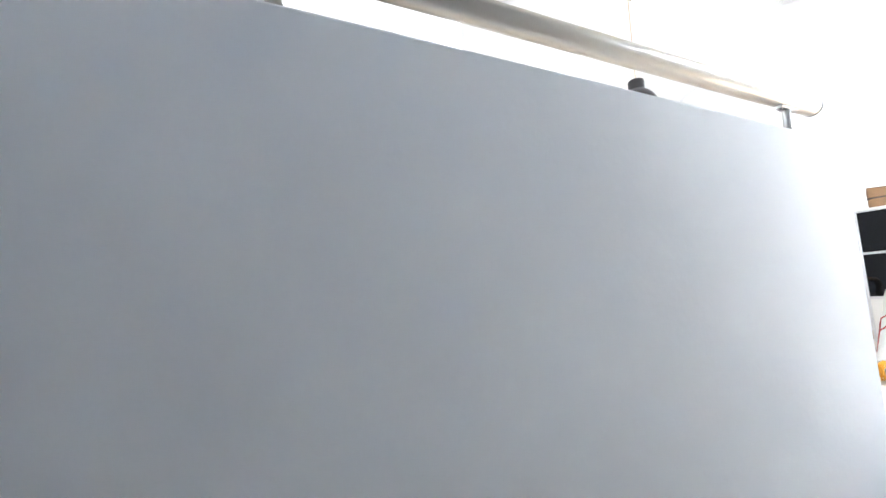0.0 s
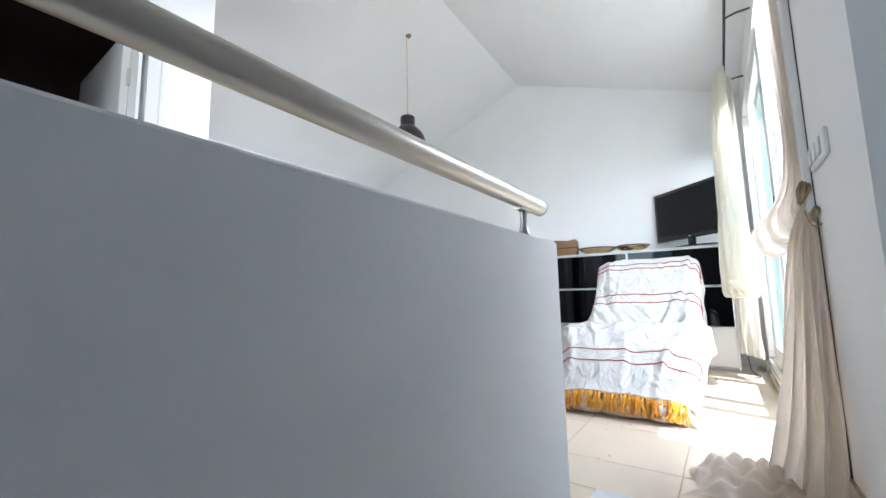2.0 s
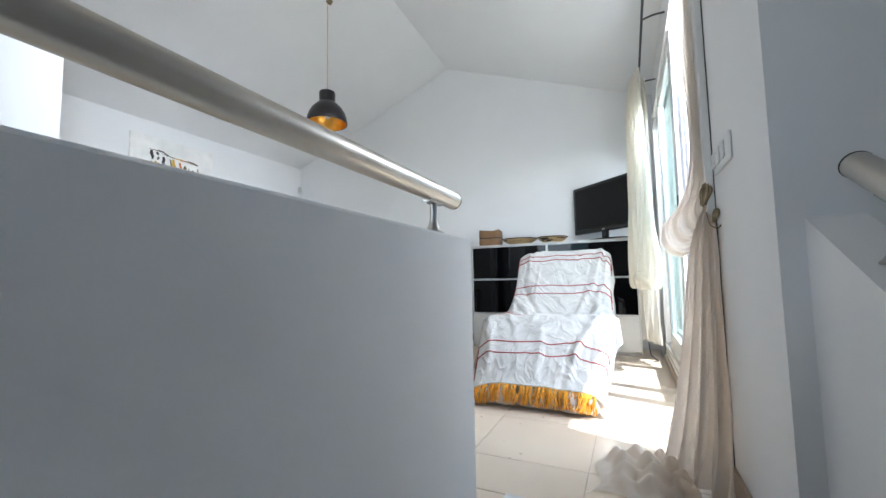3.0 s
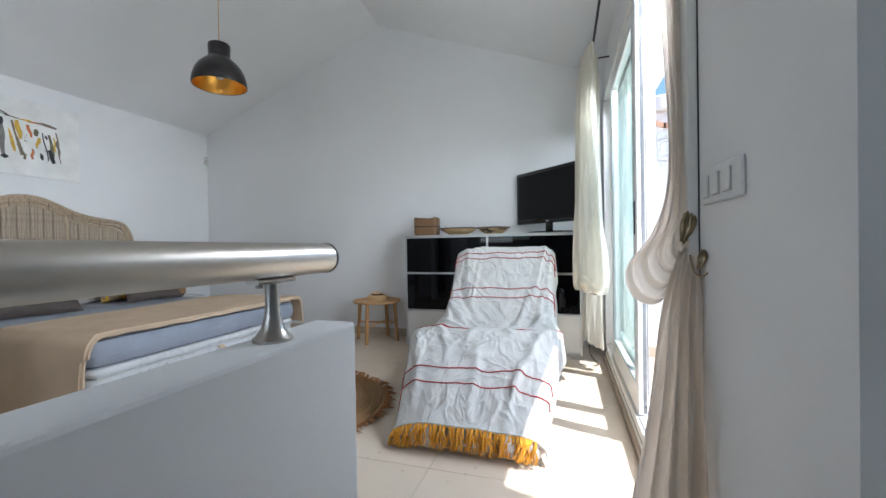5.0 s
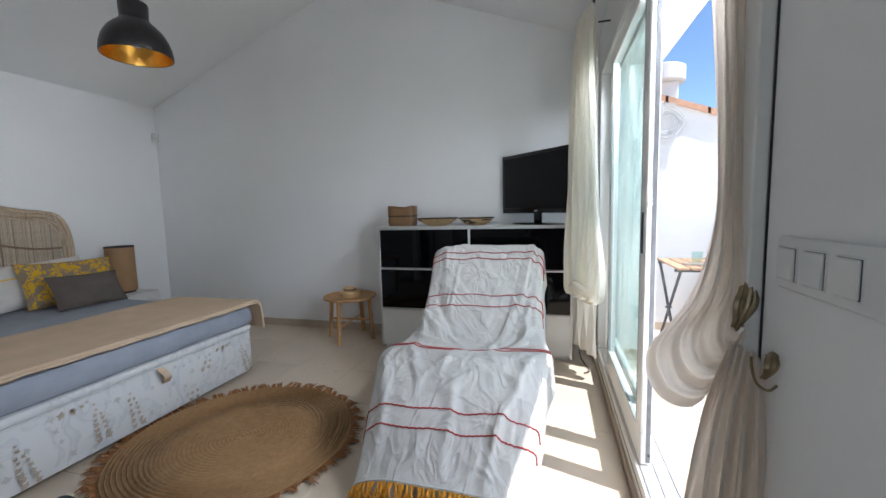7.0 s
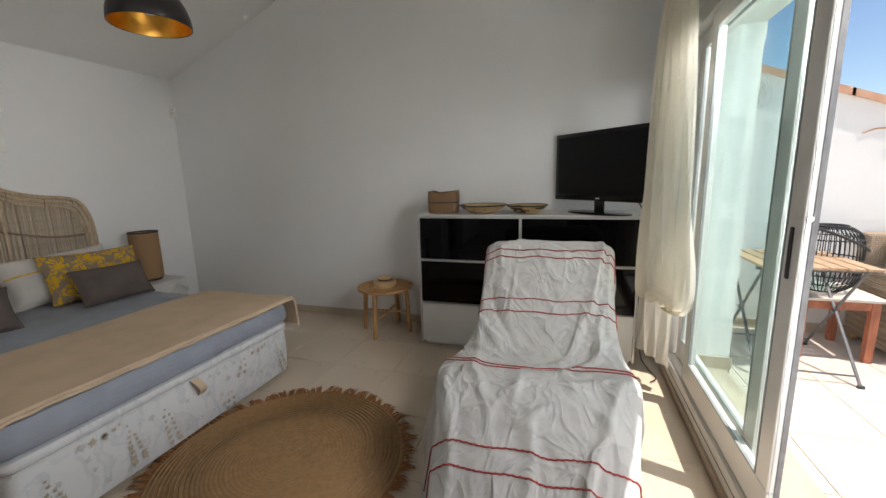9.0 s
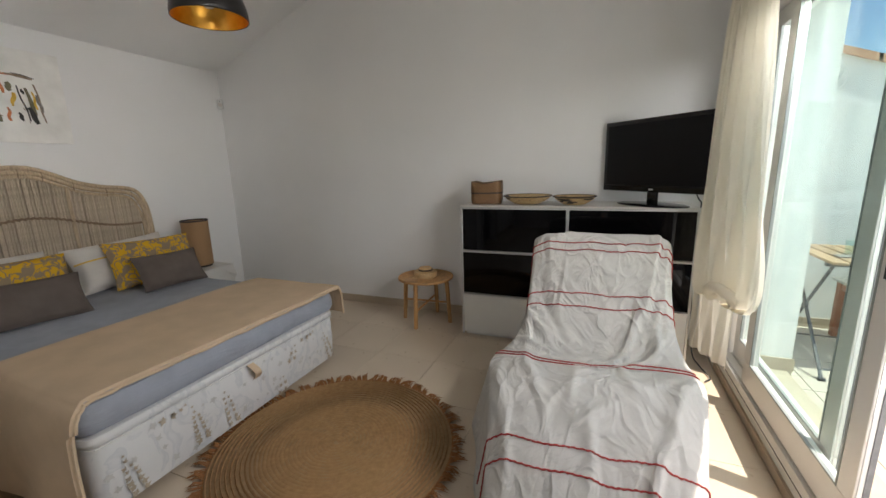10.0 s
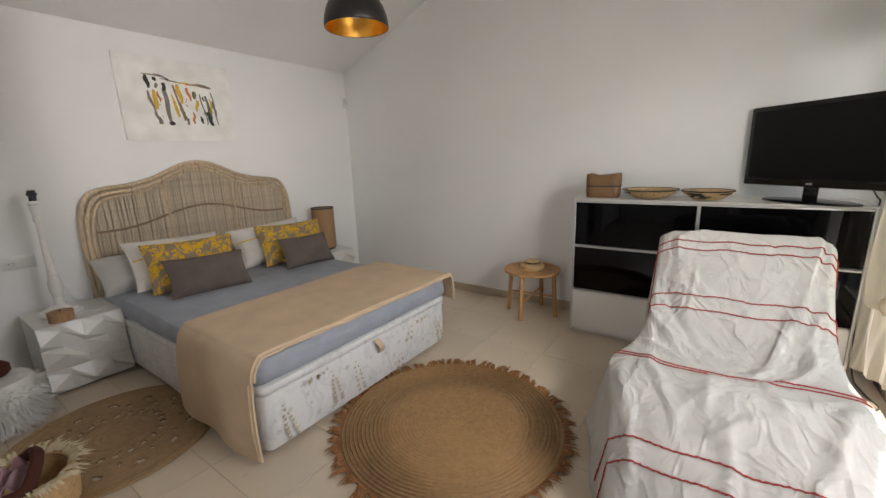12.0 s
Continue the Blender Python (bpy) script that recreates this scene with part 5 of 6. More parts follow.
def open_rug():
    th = thing("openwork_rug", "round flat jute rug with cut-out leaf pattern", "rug", (1.25, -2.90, 0))
    holes = []
    for i in range(22):
        a = math.tau * i / 22
        holes.append((0.20, a, 0.046, 0.014, 0.9))
    for i in range(13):
        a = math.tau * i / 13
        holes.append((0.335, a, 0.062, 0.017, 0.5 if i % 2 else -0.6))
    for i in range(13):
        holes.append((0.285, math.tau * (i + 0.5) / 13, 0.03, 0.012, 1.5))
    bm = bmesh.new()
    nr, na = 46, 300
    ring = []
    for i in range(nr + 1):
        r = 0.02 + 0.45 * i / nr
        ring.append([bm.verts.new((r * math.cos(math.tau * k / na), r * math.sin(math.tau * k / na), 0.009 + 0.0014 * math.sin(i * 2.1))) for k in range(na)])
    bm.faces.new(ring[0])
    for i in range(nr):
        for k in range(na):
            r, a = 0.02 + 0.45 * (i + 0.5) / nr, math.tau * (k + 0.5) / na
            hit = False
            for hr, ha, L, wd, turn in holes:
                if abs(r - hr) > 0.05:
                    continue
                dx, dy = r * math.cos(a) - hr * math.cos(ha), r * math.sin(a) - hr * math.sin(ha)
                if abs(dx) > 0.06 or abs(dy) > 0.06:
                    continue
                t = ha + math.pi / 2 + turn
                p, q = dx * math.cos(t) + dy * math.sin(t), -dx * math.sin(t) + dy * math.cos(t)
                if abs(p) < L * 0.55 and abs(q) < wd * (1 - abs(p) / (L * 0.55)) + 0.001:
                    hit = True
                    break
            if not hit:
                bm.faces.new((ring[i][k], ring[i][(k + 1) % na], ring[i + 1][(k + 1) % na], ring[i + 1][k]))
    ext = bmesh.ops.extrude_face_region(bm, geom=bm.faces[:])
    bmesh.ops.translate(bm, vec=(0, 0, -0.008), verts=[v for v in ext["geom"] if isinstance(v, bmesh.types.BMVert)])
    part("rug_field", bm, jute_flat, th, smooth=False)
    for r in (0.12, 0.165, 0.245, 0.42, 0.465):
        part("braid_ring", tube([(r * math.cos(a), r * math.sin(a), 0.010) for a in np.linspace(0, math.tau, 90, endpoint=False)], 0.006, 6, closed=True, flatten=0.6), jute_flat, th)


open_rug()


def fur_stool():
    th = thing("fur_stool", "low stool covered in shaggy white sheepskin", "stool", (0.60, -3.215, 0))
    part("seat_block", lathe([(0, 0.0), (0.15, 0.0), (0.17, 0.03), (0.18, 0.2), (0.15, 0.27), (0, 0.28)], 28), fur, th)
    rn = random.Random(5)
    bm = bmesh.new()
    for i in range(2600):
        a, h = rn.uniform(0, math.tau), rn.random()
        r = 0.175 if h < 0.72 else 0.175 * math.sqrt(max(0.0, 1 - ((h - 0.72) / 0.28) ** 1.5))
        z = 0.02 + 0.25 * h
        p = Vector((r * math.cos(a), r * math.sin(a), z))
        o = Vector((math.cos(a), math.sin(a), 0.5 if h > 0.7 else -0.5)).normalized()
        L = rn.uniform(0.03, 0.065)
        s = Vector((-math.sin(a), math.cos(a), rn.uniform(-0.5, 0.5))) * 0.004
        t = p + o * L + Vector((rn.uniform(-0.02, 0.02), rn.uniform(-0.02, 0.02), -0.015))
        t.z = max(t.z, 0.004)
        bm.faces.new([bm.verts.new(q) for q in (p - s, p + s, t)])
    part("fur", bm, fur, th, "long white fur", smooth=False)
    part("folded_cloth", lathe([(0, 0.285), (0.07, 0.285), (0.085, 0.30), (0.085, 0.335), (0.07, 0.35), (0, 0.352)], 20, (-0.03, 0.0, 0.0)), maroon, th, "dark brown folded cloth")


fur_stool()


def straw_bag():
    th = thing("straw_bag", "straw bag with raffia fringe and pink scarf on floor", "bag", (1.60, -3.27, 0))
    part("bag_body", lathe([(0, 0), (0.12, 0), (0.155, 0.05), (0.165, 0.14), (0.15, 0.20), (0.14, 0.20), (0.15, 0.13), (0.10, 0.02), (0, 0.02)], 32), straw, th)
    rn = random.Random(6)
    bm = bmesh.new()
    for i in range(150):
        a = math.tau * i / 150
        p = Vector((0.145 * math.cos(a), 0.145 * math.sin(a), 0.20 + rn.uniform(-0.01, 0.02)))
        t = p + Vector((math.cos(a), math.sin(a), rn.uniform(-0.2, 0.25))) * rn.uniform(0.05, 0.085)
        s = Vector((-math.sin(a), math.cos(a), 0)) * 0.006
        q = p.lerp(t, 0.5) + Vector((0, 0, 0.012))
        v = [bm.verts.new(c) for c in (p - s, p + s, q + s * 1.1, t, q - s * 1.1)]
        bm.faces.new(v)
    part("raffia_fringe", bm, Mat("pale_raffia", (0.72, 0.62, 0.42), 0.6).vary(50, 0.85, 1.1).m, th, "pale raffia fringe", smooth=False)
    part("strap", tube(smoothline([(-0.14, 0.02, 0.20), (-0.06, 0.06, 0.255), (0.05, 0.05, 0.26), (0.12, 0.0, 0.21), (0.09, -0.06, 0.19)], 24), 0.022, 8), maroon, th, "dark brown rolled strap")
    part("scarf", sheet(lambda u, v: (-0.12 + 0.2 * u, -0.06 + 0.08 * v + 0.02 * math.sin(u * 5), 0.215 + 0.02 * math.sin(v * 9 + u * 4) + 0.01 * math.sin(u * 13)), 24, 16, 0.004), dusty_pink, th, "crumpled dusty pink scarf")


straw_bag()


# ---- curtains ----
def loft(left, right, nu, nv, waves, depth, seed=0, ease=0.0):
    L, R = smoothline(left, nu + 1), smoothline(right, nu + 1)

    def fn(u, v):
        i = min(nu, int(round(u * nu)))
        a, b = Vector(L[i]), Vector(R[i])
        p = a.lerp(b, v)
        d = b - a
        out = Vector((-d.y, d.x, 0))
        if out.length < 1e-4:
            out = Vector((-1, 0, 0))
        out.normalize()
        if out.x > 0:
            out = -out
        ph = 1.1 * noise.noise(Vector((u * 2.3, seed, 0)))
        k = math.sin(v * waves * math.tau + ph * 2 + seed) + 0.4 * math.sin(v * waves * 2.3 * math.tau + seed * 3 + u * 4)
        dd = depth(u) if callable(depth) else depth
        return p + out * k * dd
    return sheet(fn, nu, nv)


cur = thing("curtain", "sheer off white curtain gathered and knotted up short", "curtain")
part("curtain_panel", loft([(4.40, -0.78, 2.30), (4.36, -0.76, 1.9), (4.35, -0.74, 1.2), (4.34, -0.74, 0.78), (4.36, -0.76, 0.62), (4.42, -0.80, 0.60)],
                           [(4.46, -1.03, 2.30), (4.47, -1.06, 1.9), (4.50, -1.10, 1.2), (4.52, -1.14, 0.80), (4.51, -1.12, 0.62), (4.47, -1.0, 0.60)],
                           70, 60, 4.2, lambda u: 0.012 + 0.026 * u, 1.0), curtain_cloth, cur)
part("curtain_panel", loft([(4.46, -0.52, 2.30), (4.42, -0.50, 1.4), (4.40, -0.48, 0.6), (4.40, -0.48, 0.16)], [(4.50, -0.82, 2.30), (4.52, -0.80, 1.4), (4.53, -0.78, 0.6), (4.53, -0.78, 0.16)],
                           40, 40, 3.0, 0.014, 2.0), curtain_cloth, cur)
part("knot", tube(smoothline([(4.40, -0.86, 0.60), (4.37, -0.90, 0.66), (4.38, -1.0, 0.70), (4.44, -1.04, 0.66), (4.46, -0.98, 0.62)], 20), [0.01] + [0.028] * 18 + [0.01], 10), curtain_cloth, cur, "knotted lower end")

cur = thing("curtain", "sheer beige curtain pulled aside through a brass holdback", "curtain")
part("curtain_panel", loft([(4.515, -2.51, 2.32), (4.525, -2.548, 1.75), (4.544, -2.588, 1.27), (4.538, -2.592, 1.10), (4.500, -2.59, 0.97), (4.430, -2.60, 0.865), (4.450, -2.61, 0.785), (4.51, -2.63, 0.775), (4.56, -2.655, 0.88)],
                           [(4.560, -2.590, 2.32), (4.564, -2.605, 1.75), (4.566, -2.625, 1.35), (4.568, -2.64, 1.14), (4.572, -2.655, 1.03), (4.565, -2.658, 0.97), (4.56, -2.66, 0.94), (4.565, -2.665, 0.93), (4.575, -2.67, 0.95)],
                           110, 50, 3.2, lambda u: 0.004 + 0.007 * u, 3.0), curtain_beige, cur)
part("curtain_tail", loft([(4.55, -2.665, 0.92), (4.515, -2.655, 0.78), (4.475, -2.645, 0.50), (4.43, -2.62, 0.22), (4.39, -2.60, 0.03)], [(4.585, -2.70, 0.90), (4.588, -2.72, 0.78), (4.588, -2.75, 0.50), (4.585, -2.80, 0.2), (4.56, -2.87, 0.03)],
                          70, 56, 4.5, lambda u: 0.005 + 0.012 * min(1, u * 1.6), 5.0), curtain_beige, cur, "gathered tail reaching the floor")


def pool(u, v):
    x = 4.18 + 0.31 * u
    y = -2.88 + 0.38 * v
    e = (1 - abs(2 * u - 1) ** 3) * (1 - abs(2 * v - 1) ** 3)
    z = 0.006 + e * (0.034 + 0.018 * math.sin(u * 21 + 7 * v + 2 * math.sin(v * 9)) + 0.013 * math.sin(v * 33 - u * 9) + 0.012 * noise.noise(Vector((u * 7, v * 9, 4)))) + 0.03 * u * e
    return (x + 0.03 * math.sin(v * 8) * (1 - u) - 0.03 * math.sin(v * 3 + 2) * (1 - u), y + 0.03 * math.sin(u * 7), max(0.004, z))


part("curtain_end", sheet(pool, 60, 60), curtain_beige, cur, "end of curtain heaped on floor tiles")

th = thing("curtain_rod", "thin black curtain rod under the sloped ceiling", "curtain rod")
part("rod", tube([(4.47, -0.42, 2.335), (4.47, -2.95, 2.335)], 0.008, 10), black_wire, th)
for y in (-0.62, -1.55, -2.75):
    part("bracket", tube([(4.47, y, 2.335), (4.53, y, 2.35), (XE, y, 2.35)], 0.006, 8), black_wire, th)
part("finial", lathe([(0, -0.012), (0.012, -0.006), (0.014, 0), (0.012, 0.006), (0, 0.012)], 12, (4.47, -0.41, 2.335)), black_wire, th)


def holdback(y, z, s, label):
    th = thing("curtain_holdback", label, "curtain holdback", (XE, y, z))
    part("stem", tube(smoothline([(0, 0, -0.035), (-0.012, 0, -0.045), (-0.028, 0.001, -0.035), (-0.036, 0.002, -0.01), (-0.038, 0.002, 0.01)], 16), [0.005 * s / 0.052] * 17, 8), brass, th)
    part("leaf_cap", sheet(lambda u, v: (s / 0.052 * (-0.046 + 0.024 * u + (v - 0.5) * (0.010 + 0.030 * math.sin(min(1, u * 1.15) ** 1.6 * 2.4))), -0.010 * math.sin(u * 3.1) + 0.0015 * math.cos(v * 25), s / 0.052 * (-0.055 + 0.105 * u - 0.03 * abs(v - 0.5) * u)), 14, 14, 0.003), brass, th, "fluted leaf shaped cap")


holdback(-2.655, 0.985, 0.046, "old brass shell shaped curtain holdback beside the window")
holdback(-2.72, 0.90, 0.023, "smaller old brass curtain hook on the wall")

th = thing("light_switch", "white triple rocker light switch plate on the wall", "light switch", (XE, -2.83, 1.072))
part("plate", box((-0.011, -0.113, -0.0415), (0, 0.113, 0.0415), 0.006, 3), white_plastic, th)
for y in (-0.052, 0.013, 0.078):
    part("rocker_frame", box((-0.0125, y - 0.025, -0.028), (-0.009, y + 0.025, 0.028), 0.002), white_plastic, th)
    part("rocker_gap", box((-0.0128, y - 0.0218, -0.0248), (-0.0120, y + 0.0218, 0.0248)), grey_gasket, th)
    part("rocker", box((-0.017, y - 0.0213, -0.0243), (-0.0122, y + 0.0213, 0.0243), 0.002), white_plastic, th).matrix_basis = pose(0, 0, 0, 0, 0, 0)

# ---- terrace ----
wall("terrace_slab", (XO - 0.02, -6.5, -0.30), (9.0, 0.66, -0.040), grout)
wall("terrace_wall_north", (XO - 0.05, 0.66, -0.3), (9.0, 0.86, 1.45), terrace_wall)
bm = bmesh.new()
up = [(XO - 0.05, 2.235), (6.27, 1.72), (6.27, 1.60), (9.0, 0.95)]
fr = [bm.verts.new((x, 0.659, z)) for x, z in up] + [bm.verts.new((9.0, 0.659, 0.9)), bm.verts.new((XO - 0.05, 0.659, 0.9))]
bk = [bm.verts.new((x, 0.861, z)) for x, z in up] + [bm.verts.new((9.0, 0.861, 0.9)), bm.verts.new((XO - 0.05, 0.861, 0.9))]
bm.faces.new(fr)
bm.faces.new(bk[::-1])
for i in range(6):
    j = (i + 1) % 6
    bm.faces.new((fr[i], fr[j], bk[j], bk[i]))
tagged(link("terrace_wall_north", bm, terrace_wall), kind="structure")
# unseen parapet, added for the sunlight it throws back
wall("terrace_parapet_east", (8.8, -6.5, -0.3), (9.0, 0.66, 0.9), terrace_wall)
wall("house_wall_outside", (XO, YW + 0.2, -0.3), (XO + 0.01, -2.60, 3.3), terrace_wall)
wall("terrace_skirting", (XO + 0.02, 0.645, -0.036), (9.0, 0.659, 0.045), skirting_stone)
wall("terrace_skirting", (XO, -0.415, -0.036), (XO + 0.012, 0.645, 0.045), skirting_stone)
wall("terrace_skirting", (XE + 0.14, -0.433, 0.046), (XO + 0.012, -0.421, 0.125), skirting_stone)
rn = random.Random(11)
coping = tagged(new("wall_coping"), "row of terracotta coping tiles stepping down the terrace wall", "coping", kind="structure")
for a, b in ((0, 1), (2, 3)):
    (xa, za), (xb, zb) = up[a], up[b]
    n = max(1, round((xb - xa) / 0.36))
    for i in range(n):
        x0, x1 = xa + (xb - xa) * i / n, xa + (xb - xa) * (i + 1) / n
        z0, z1 = za + (zb - za) * i / n, za + (zb - za) * (i + 1) / n
        bm = bmesh.new()
        rows = []
        for x, z in ((x0 - 0.01, z0 + 0.012), (x1 + 0.012, z1 + 0.004)):
            for dz in (-0.02, 0.035):
                rows.append([bm.verts.new((x, 0.63 + 0.26 * k / 6, z + dz + 0.018 * math.sin(math.pi * k / 6))) for k in range(7)])
        for k in range(6):
            bm.faces.new((rows[0][k], rows[0][k + 1], rows[2][k + 1], rows[2][k]))
            bm.faces.new((rows[1][k], rows[3][k], rows[3][k + 1], rows[1][k + 1]))
            bm.faces.new((rows[0][k], rows[1][k], rows[1][k + 1], rows[0][k + 1]))
            bm.faces.new((rows[2][k], rows[2][k + 1], rows[3][k + 1], rows[3][k]))
        for k in (0, 6):
            bm.faces.new((rows[0][k], rows[2][k], rows[3][k], rows[1][k]))
        part("coping_tile", bm, terracotta, coping)
crack = [(6.03, 0.656, 1.565), (6.10, 0.656, 1.59), (6.16, 0.656, 1.592), (6.19, 0.656, 1.625), (6.24, 0.656, 1.62), (6.27, 0.656, 1.61)]
tagged(link("wall_crack", tube(crack, 0.006, 5), terracotta, None), kind="structure")


def folding_table():
    th = thing("folding_table", "wooden slat folding table with grey steel crossed legs", "table", (5.44, 0.05, -0.036))
    for i in range(7):
        x = -0.27 + 0.09 * i
        part("slat", box((x - 0.039, -0.31, 0.722), (x + 0.039, 0.31, 0.74), 0.003), teak, th)
    for y in (-0.24, 0.24):
        part("top_rail", box((-0.31, y - 0.012, 0.700), (0.31, y + 0.012, 0.7215)), grey_steel, th)
    for x, s in ((-0.27, 1), (0.27, 1)):
        part("leg", tube([(x, -0.24 * s, 0.705), (x, 0.30 * s, 0.008)], 0.011, 8, flatten=0.6), grey_steel, th)
        part("leg", tube([(x - 0.024, 0.24 * s, 0.705), (x - 0.024, -0.38 * s, 0.008)], 0.011, 8, flatten=0.6), grey_steel, th)
        part("rivet", tube([(x - 0.035, -0.0, 0.372), (x + 0.012, 0.0, 0.372)], 0.008, 8), grey_steel, th)
    part("crossbar", tube([(-0.27, 0.26, 0.06), (0.27, 0.26, 0.06)], 0.006, 6), grey_steel, th)
    part("crossbar", tube([(-0.294, -0.34, 0.06), (0.246, -0.34, 0.06)], 0.006, 6), grey_steel, th)
    for x, y in ((-0.27, 0.30), (0.27, 0.30), (-0.294, -0.38), (0.246, -0.38)):
        part("foot_cap", tube([(x - 0.016, y, 0.009), (x + 0.016, y, 0.009)], 0.012, 8), dark_gasket, th)


folding_table()
glass_th = thing("drinking_glass", "clear tumbler on the folding table", "glass", (5.34, 0.02, 0.704))
part("glass_wall", lathe([(0, 0.0), (0.034, 0.0), (0.038, 0.09), (0.036, 0.09), (0.031, 0.008), (0, 0.008)], 24), glass, glass_th)
tagged(link("folded_paper", box((5.22, -0.12, 0.7045), (5.42, -0.04, 0.712), 0.002), INKS["grey"]), "folded grey and white paper on folding table", "paper")


def side_table():
    th = thing("garden_side_table", "red stained wooden side table with bleached slat top", "side table", (5.745, 0.30, -0.036))
    for x in (-0.2, 0.2):
        for y in (-0.2, 0.2):
            part("leg", box((x - 0.024, y - 0.024, 0), (x + 0.024, y + 0.024, 0.44), 0.003), red_wood, th)
    for lo, hi in (((-0.176, -0.215, 0.375), (0.176, -0.19, 0.438)), ((-0.176, 0.19, 0.375), (0.176, 0.215, 0.438)), ((-0.215, -0.176, 0.375), (-0.19, 0.176, 0.438)), ((0.19, -0.176, 0.375), (0.215, 0.176, 0.438))):
        part("apron", box(lo, hi, 0.002), red_wood, th)
    for i in range(7):
        y = -0.216 + 0.072 * i
        part("slat", box((-0.25, y - 0.031, 0.441), (0.25, y + 0.031, 0.461), 0.003), pale_slat, th)


side_table()


def lantern():
    th = thing("wire_lantern", "round black wire lantern basket on the side table", "lantern", (5.74, 0.31, 0.427))
    prof2 = [(0.10, 0.0), (0.165, 0.05), (0.192, 0.12), (0.198, 0.22), (0.195, 0.33), (0.175, 0.41), (0.13, 0.455), (0.10, 0.462)]
    sm = smoothline(prof2, 22)
    for k in range(44):
        a = math.tau * k / 44
        part("wire", tube([(r * math.cos(a), r * math.sin(a), z + 0.003) for r, z in sm], 0.0036, 5), black_wire, th)
    for r, z, t in ((0.10, 0.004, 0.006), (0.193, 0.13, 0.005), (0.199, 0.24, 0.005), (0.186, 0.385, 0.005), (0.10, 0.462, 0.009), (0.10, 0.475, 0.006)):
        part("hoop", tube([(r * math.cos(a), r * math.sin(a), z) for a in np.linspace(0, math.tau, 48, endpoint=False)], t, 6, closed=True), black_wire, th)
    part("handle", tube(smoothline([(-0.11, -0.10, 0.46), (-0.02, -0.19, 0.42), (0.09, -0.21, 0.36), (0.16, -0.15, 0.32)], 20), 0.010, 8), black_wire, th)
    part("candle_cup", lathe([(0, 0.004), (0.07, 0.004), (0.075, 0.12), (0.07, 0.12), (0.066, 0.01), (0, 0.01)], 24), glass, th)


lantern()


def wicker_sofa():
    th = thing("wicker_armchair", "grey brown wicker armchair with cream cushions against wall", "armchair", (6.08, 0.06, -0.036))
    def arm(x):
        bm = bmesh.new()
        outline = [(0, 0.06), (0, 0.50), (0.02, 0.555), (0.12, 0.585), (0.3, 0.61), (0.50, 0.635), (0.555, 0.62), (0.555, 0.06)]
        a = [bm.verts.new((x, y, z)) for y, z in outline]
        b = [bm.verts.new((x + 0.14, y, z)) for y, z in outline]
        bm.faces.new(a)
        bm.faces.new(b[::-1])
        for i in range(len(a)):
            j = (i + 1) % len(a)
            bm.faces.new((a[i], a[j], b[j], b[i]))
        bmesh.ops.bevel(bm, geom=bm.edges[:], offset=0.012, segments=2, affect="EDGES")
        return bm
    for x in (0, 0.86):
        o = part("arm", arm(x), wicker, th)
        for k in range(26):
            z = 0.075 + k * 0.0205
            part("wicker_strand", tube([(x - 0.002, 0.008 + 0.545 * i / 14, z + 0.003 * math.sin(i * 3.14)) for i in range(15)], 0.0042, 4), wicker_strand, o) if x == 0 else None
    part("back", box((0.0, 0.44, 0.30), (1.0, 0.56, 0.86), 0.03, 3), wicker, th)
    part("seat_frame", box((0.13, 0.0, 0.06), (0.87, 0.46, 0.30), 0.01), wicker, th)
    part("seat_cushion", box((0.145, -0.01, 0.302), (0.855, 0.44, 0.44), 0.04, 3), cream_canvas, th)
    part("back_cushion", box((0.10, 0.30, 0.442), (0.90, 0.44, 0.90), 0.05, 3), cream_canvas, th)
    for x in (0.03, 0.92):
        for y in (0.03, 0.52):
            part("foot", tube([(x + 0.02, y, 0), (x + 0.02, y, 0.065)], [0.02, 0.03], 10), straw, th)


wicker_sofa()

th = thing("wire_ornament", "round white wire ornament hanging on the terrace wall", "ornament", (5.25, 0.63, 1.90))
rn = random.Random(2)
for k in range(16):
    a, b = rn.uniform(0, math.tau), rn.uniform(0.3, 1.0)
    part("wire_loop", tube([(0.13 * math.cos(t) * (1 - 0.4 * b * math.sin(t + a) ** 2) * math.cos(a) - 0.17 * b * math.sin(t) * math.sin(a), -0.01 + 0.012 * math.sin(t * 2 + k),
                             0.13 * math.cos(t) * math.sin(a) + 0.19 * b * math.sin(t) * math.cos(a)) for t in np.linspace(0, math.tau, 24, endpoint=False)], 0.004, 5, closed=True), white_plastic, th)
th = thing("chimney", "small white rendered chimney with round cap behind wall", "chimney", (5.35, 1.3, 0))
part("chimney_stack", box((-0.13, -0.13, -0.3), (0.13, 0.13, 2.42), 0.01), terrace_wall, th)
part("chimney_cap", lathe([(0, 2.42), (0.2, 2.42), (0.22, 2.44), (0.22, 2.58), (0.18, 2.60), (0, 2.60)], 24), terrace_wall, th)


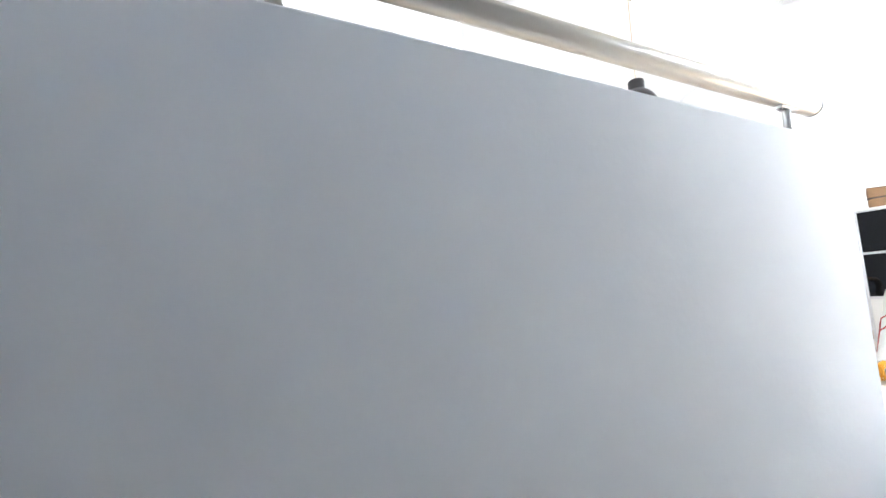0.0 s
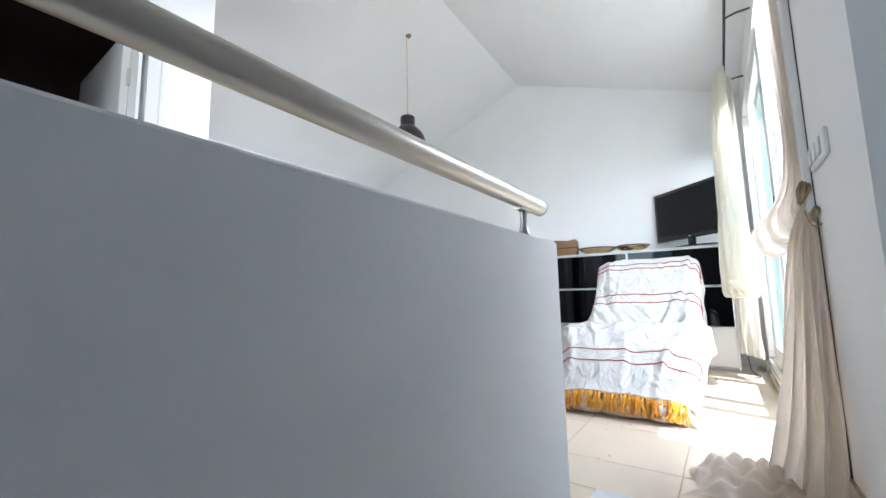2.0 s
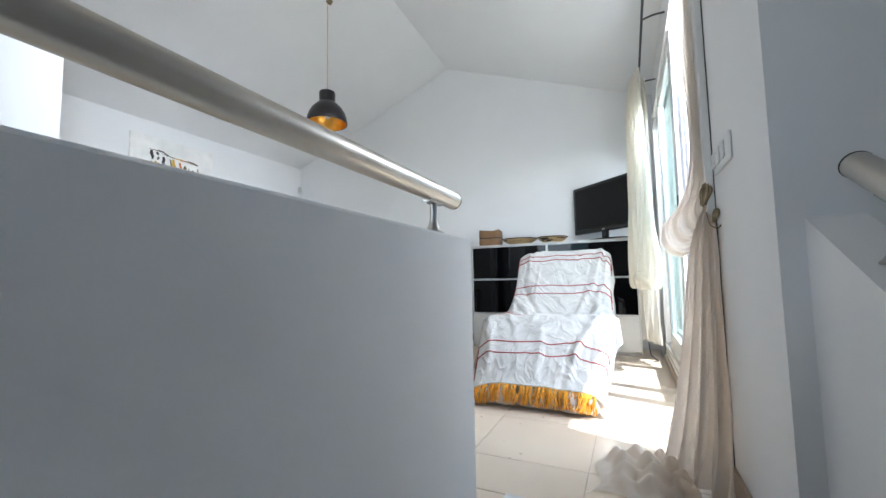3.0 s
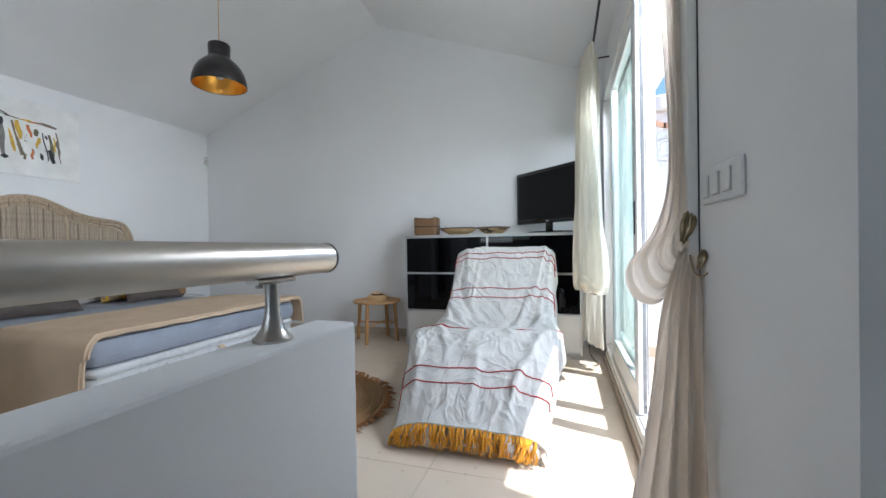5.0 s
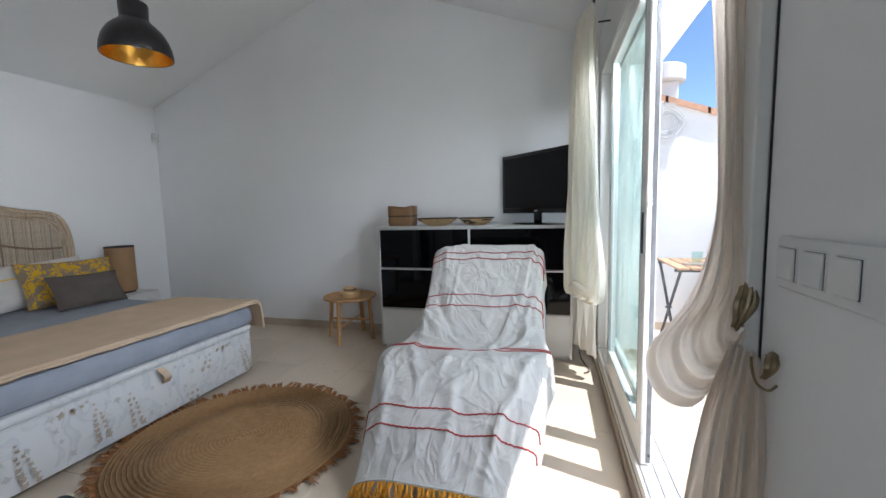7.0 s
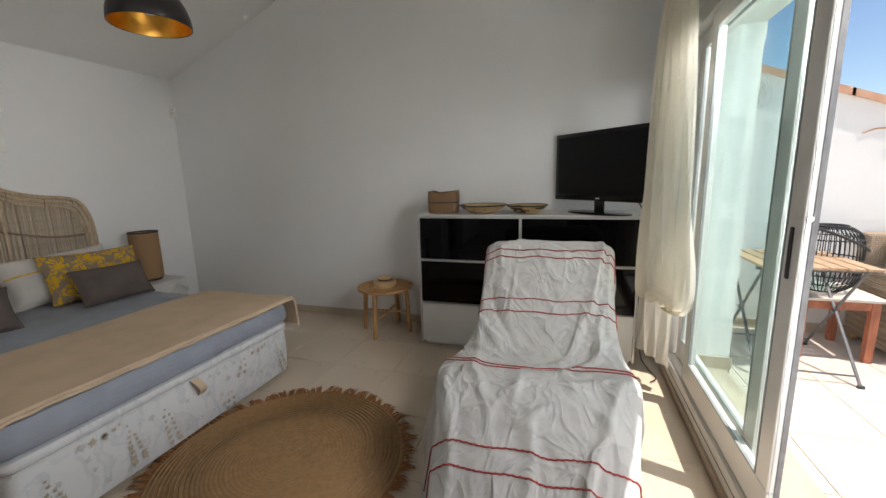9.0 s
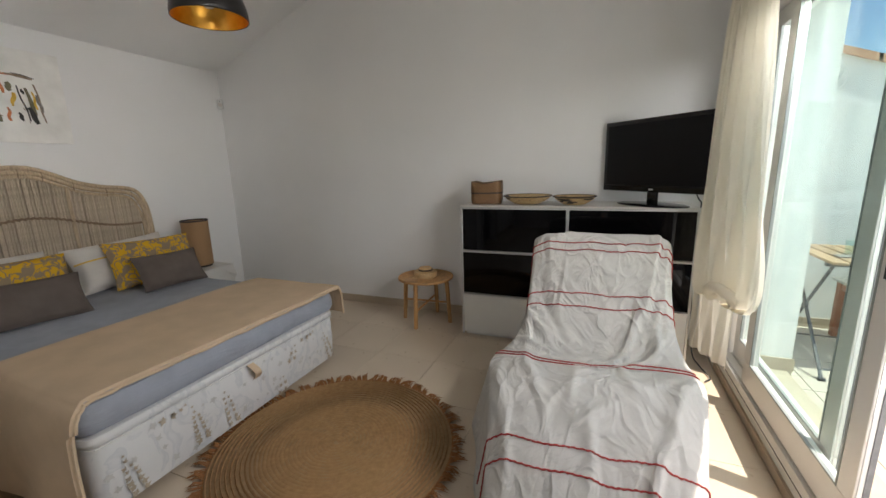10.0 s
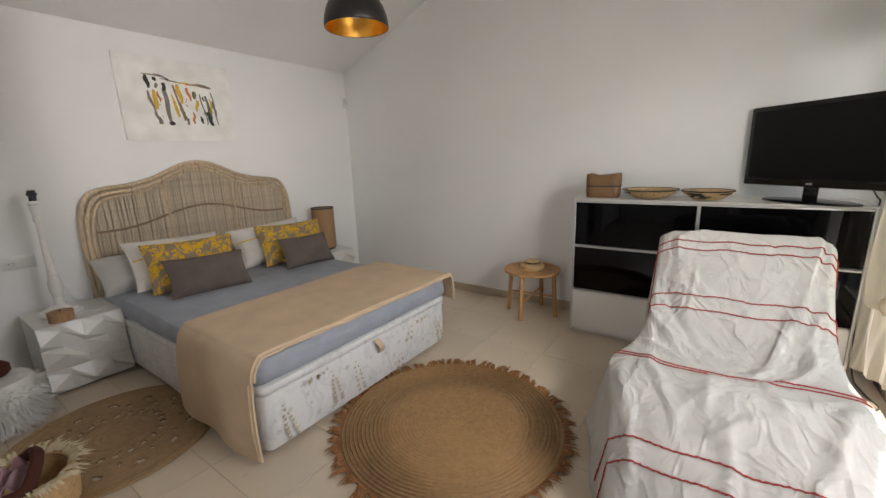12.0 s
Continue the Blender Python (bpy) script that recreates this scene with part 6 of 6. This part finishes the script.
def palm():
    th = thing("palm_tree", "small palm tree with green arching fronds behind terrace wall", "palm tree", (10.2, 6.0, -3.0))
    part("trunk", tube([(0, 0, 0), (0.05, 0, 2), (0, 0.05, 3.4)], [0.2, 0.16, 0.14], 12), trunk_brown, th)
    rn = random.Random(9)
    for k in range(16):
        a = math.tau * k / 16 + rn.uniform(-0.1, 0.1)
        e = rn.uniform(0.3, 1.2)
        bm = bmesh.new()
        spine = [Vector((math.cos(a) * 1.3 * f * math.cos(e * (1 - f)), math.sin(a) * 1.3 * f * math.cos(e * (1 - f)), 3.4 + 1.2 * f * math.sin(e) - 0.9 * f * f)) for f in (i / 12 for i in range(13))]
        tube(spine, 0.012, 4, bm)
        for i in range(1, 12):
            d = (spine[i + 1] - spine[i]).normalized()
            for s in (-1, 1):
                side = d.cross(Vector((0, 0, 1))).normalized() * s
                for q in (0, 0.5):
                    p = spine[i].lerp(spine[i + 1], q)
                    t = p + (side + d * 0.7).normalized() * 0.34 * math.sin(0.4 + i / 12 * 2.4) + Vector((0, 0, -0.08))
                    w = d * 0.014
                    bm.faces.new([bm.verts.new(c) for c in (p - w, p + w, t)])
        part("frond", bm, leaf_green, th, smooth=False)


palm()
tagged(link("ground", box((-60, -60, -3.2), (120, 120, -3.0)), dry_ground), kind="structure")

# ---- floor tiles ----
def tiles(host, x0, x1, y0, y1, z, mat, label_parent_kind, gap=0.0028, cut=None):
    made = {}
    px = [3.70 + 0.45 * k for k in range(-12, 14)]
    py = [-2.73 + 0.45 * k for k in range(-10, 10)]
    for xa in px:
        for ya in py:
            lo = (max(x0, xa), max(y0, ya))
            hi = (min(x1, xa + 0.45), min(y1, ya + 0.45))
            if hi[0] - lo[0] < 0.02 or hi[1] - lo[1] < 0.02:
                continue
            if cut and cut(lo, hi):
                continue
            w, h = round(hi[0] - lo[0], 3), round(hi[1] - lo[1], 3)
            if (w, h) not in made:
                o = part("tile", box((-w / 2 + gap / 2, -h / 2 + gap / 2, -0.012), (w / 2 - gap / 2, h / 2 - gap / 2, 0), 0.0012), mat, host, smooth=False)
                made[(w, h)] = o.data
            else:
                o = new("tile", made[(w, h)])
                o.parent = host
            o.matrix_basis = pose((lo[0] + hi[0]) / 2, (lo[1] + hi[1]) / 2, z)


floor = tagged(new("floor"), kind="structure")
tiles(floor, 0.002, XE - 0.046, -2.983, -0.002, 0.0, cream_tile, "")
tiles(floor, 0.002, 3.917, YW + 0.002, -2.985, 0.0, cream_tile, "")
tiles(floor, 0.002, 3.836, YS, YW, 0.0, cream_tile, "", cut=lambda lo, hi: hi[0] < 1.99 and hi[1] < -3.46)
terr = tagged(new("terrace_floor"), kind="structure")
tiles(terr, XO - 0.01, 8.8, -4.5, 0.655, -0.035, terrace_tile, "", 0.005)
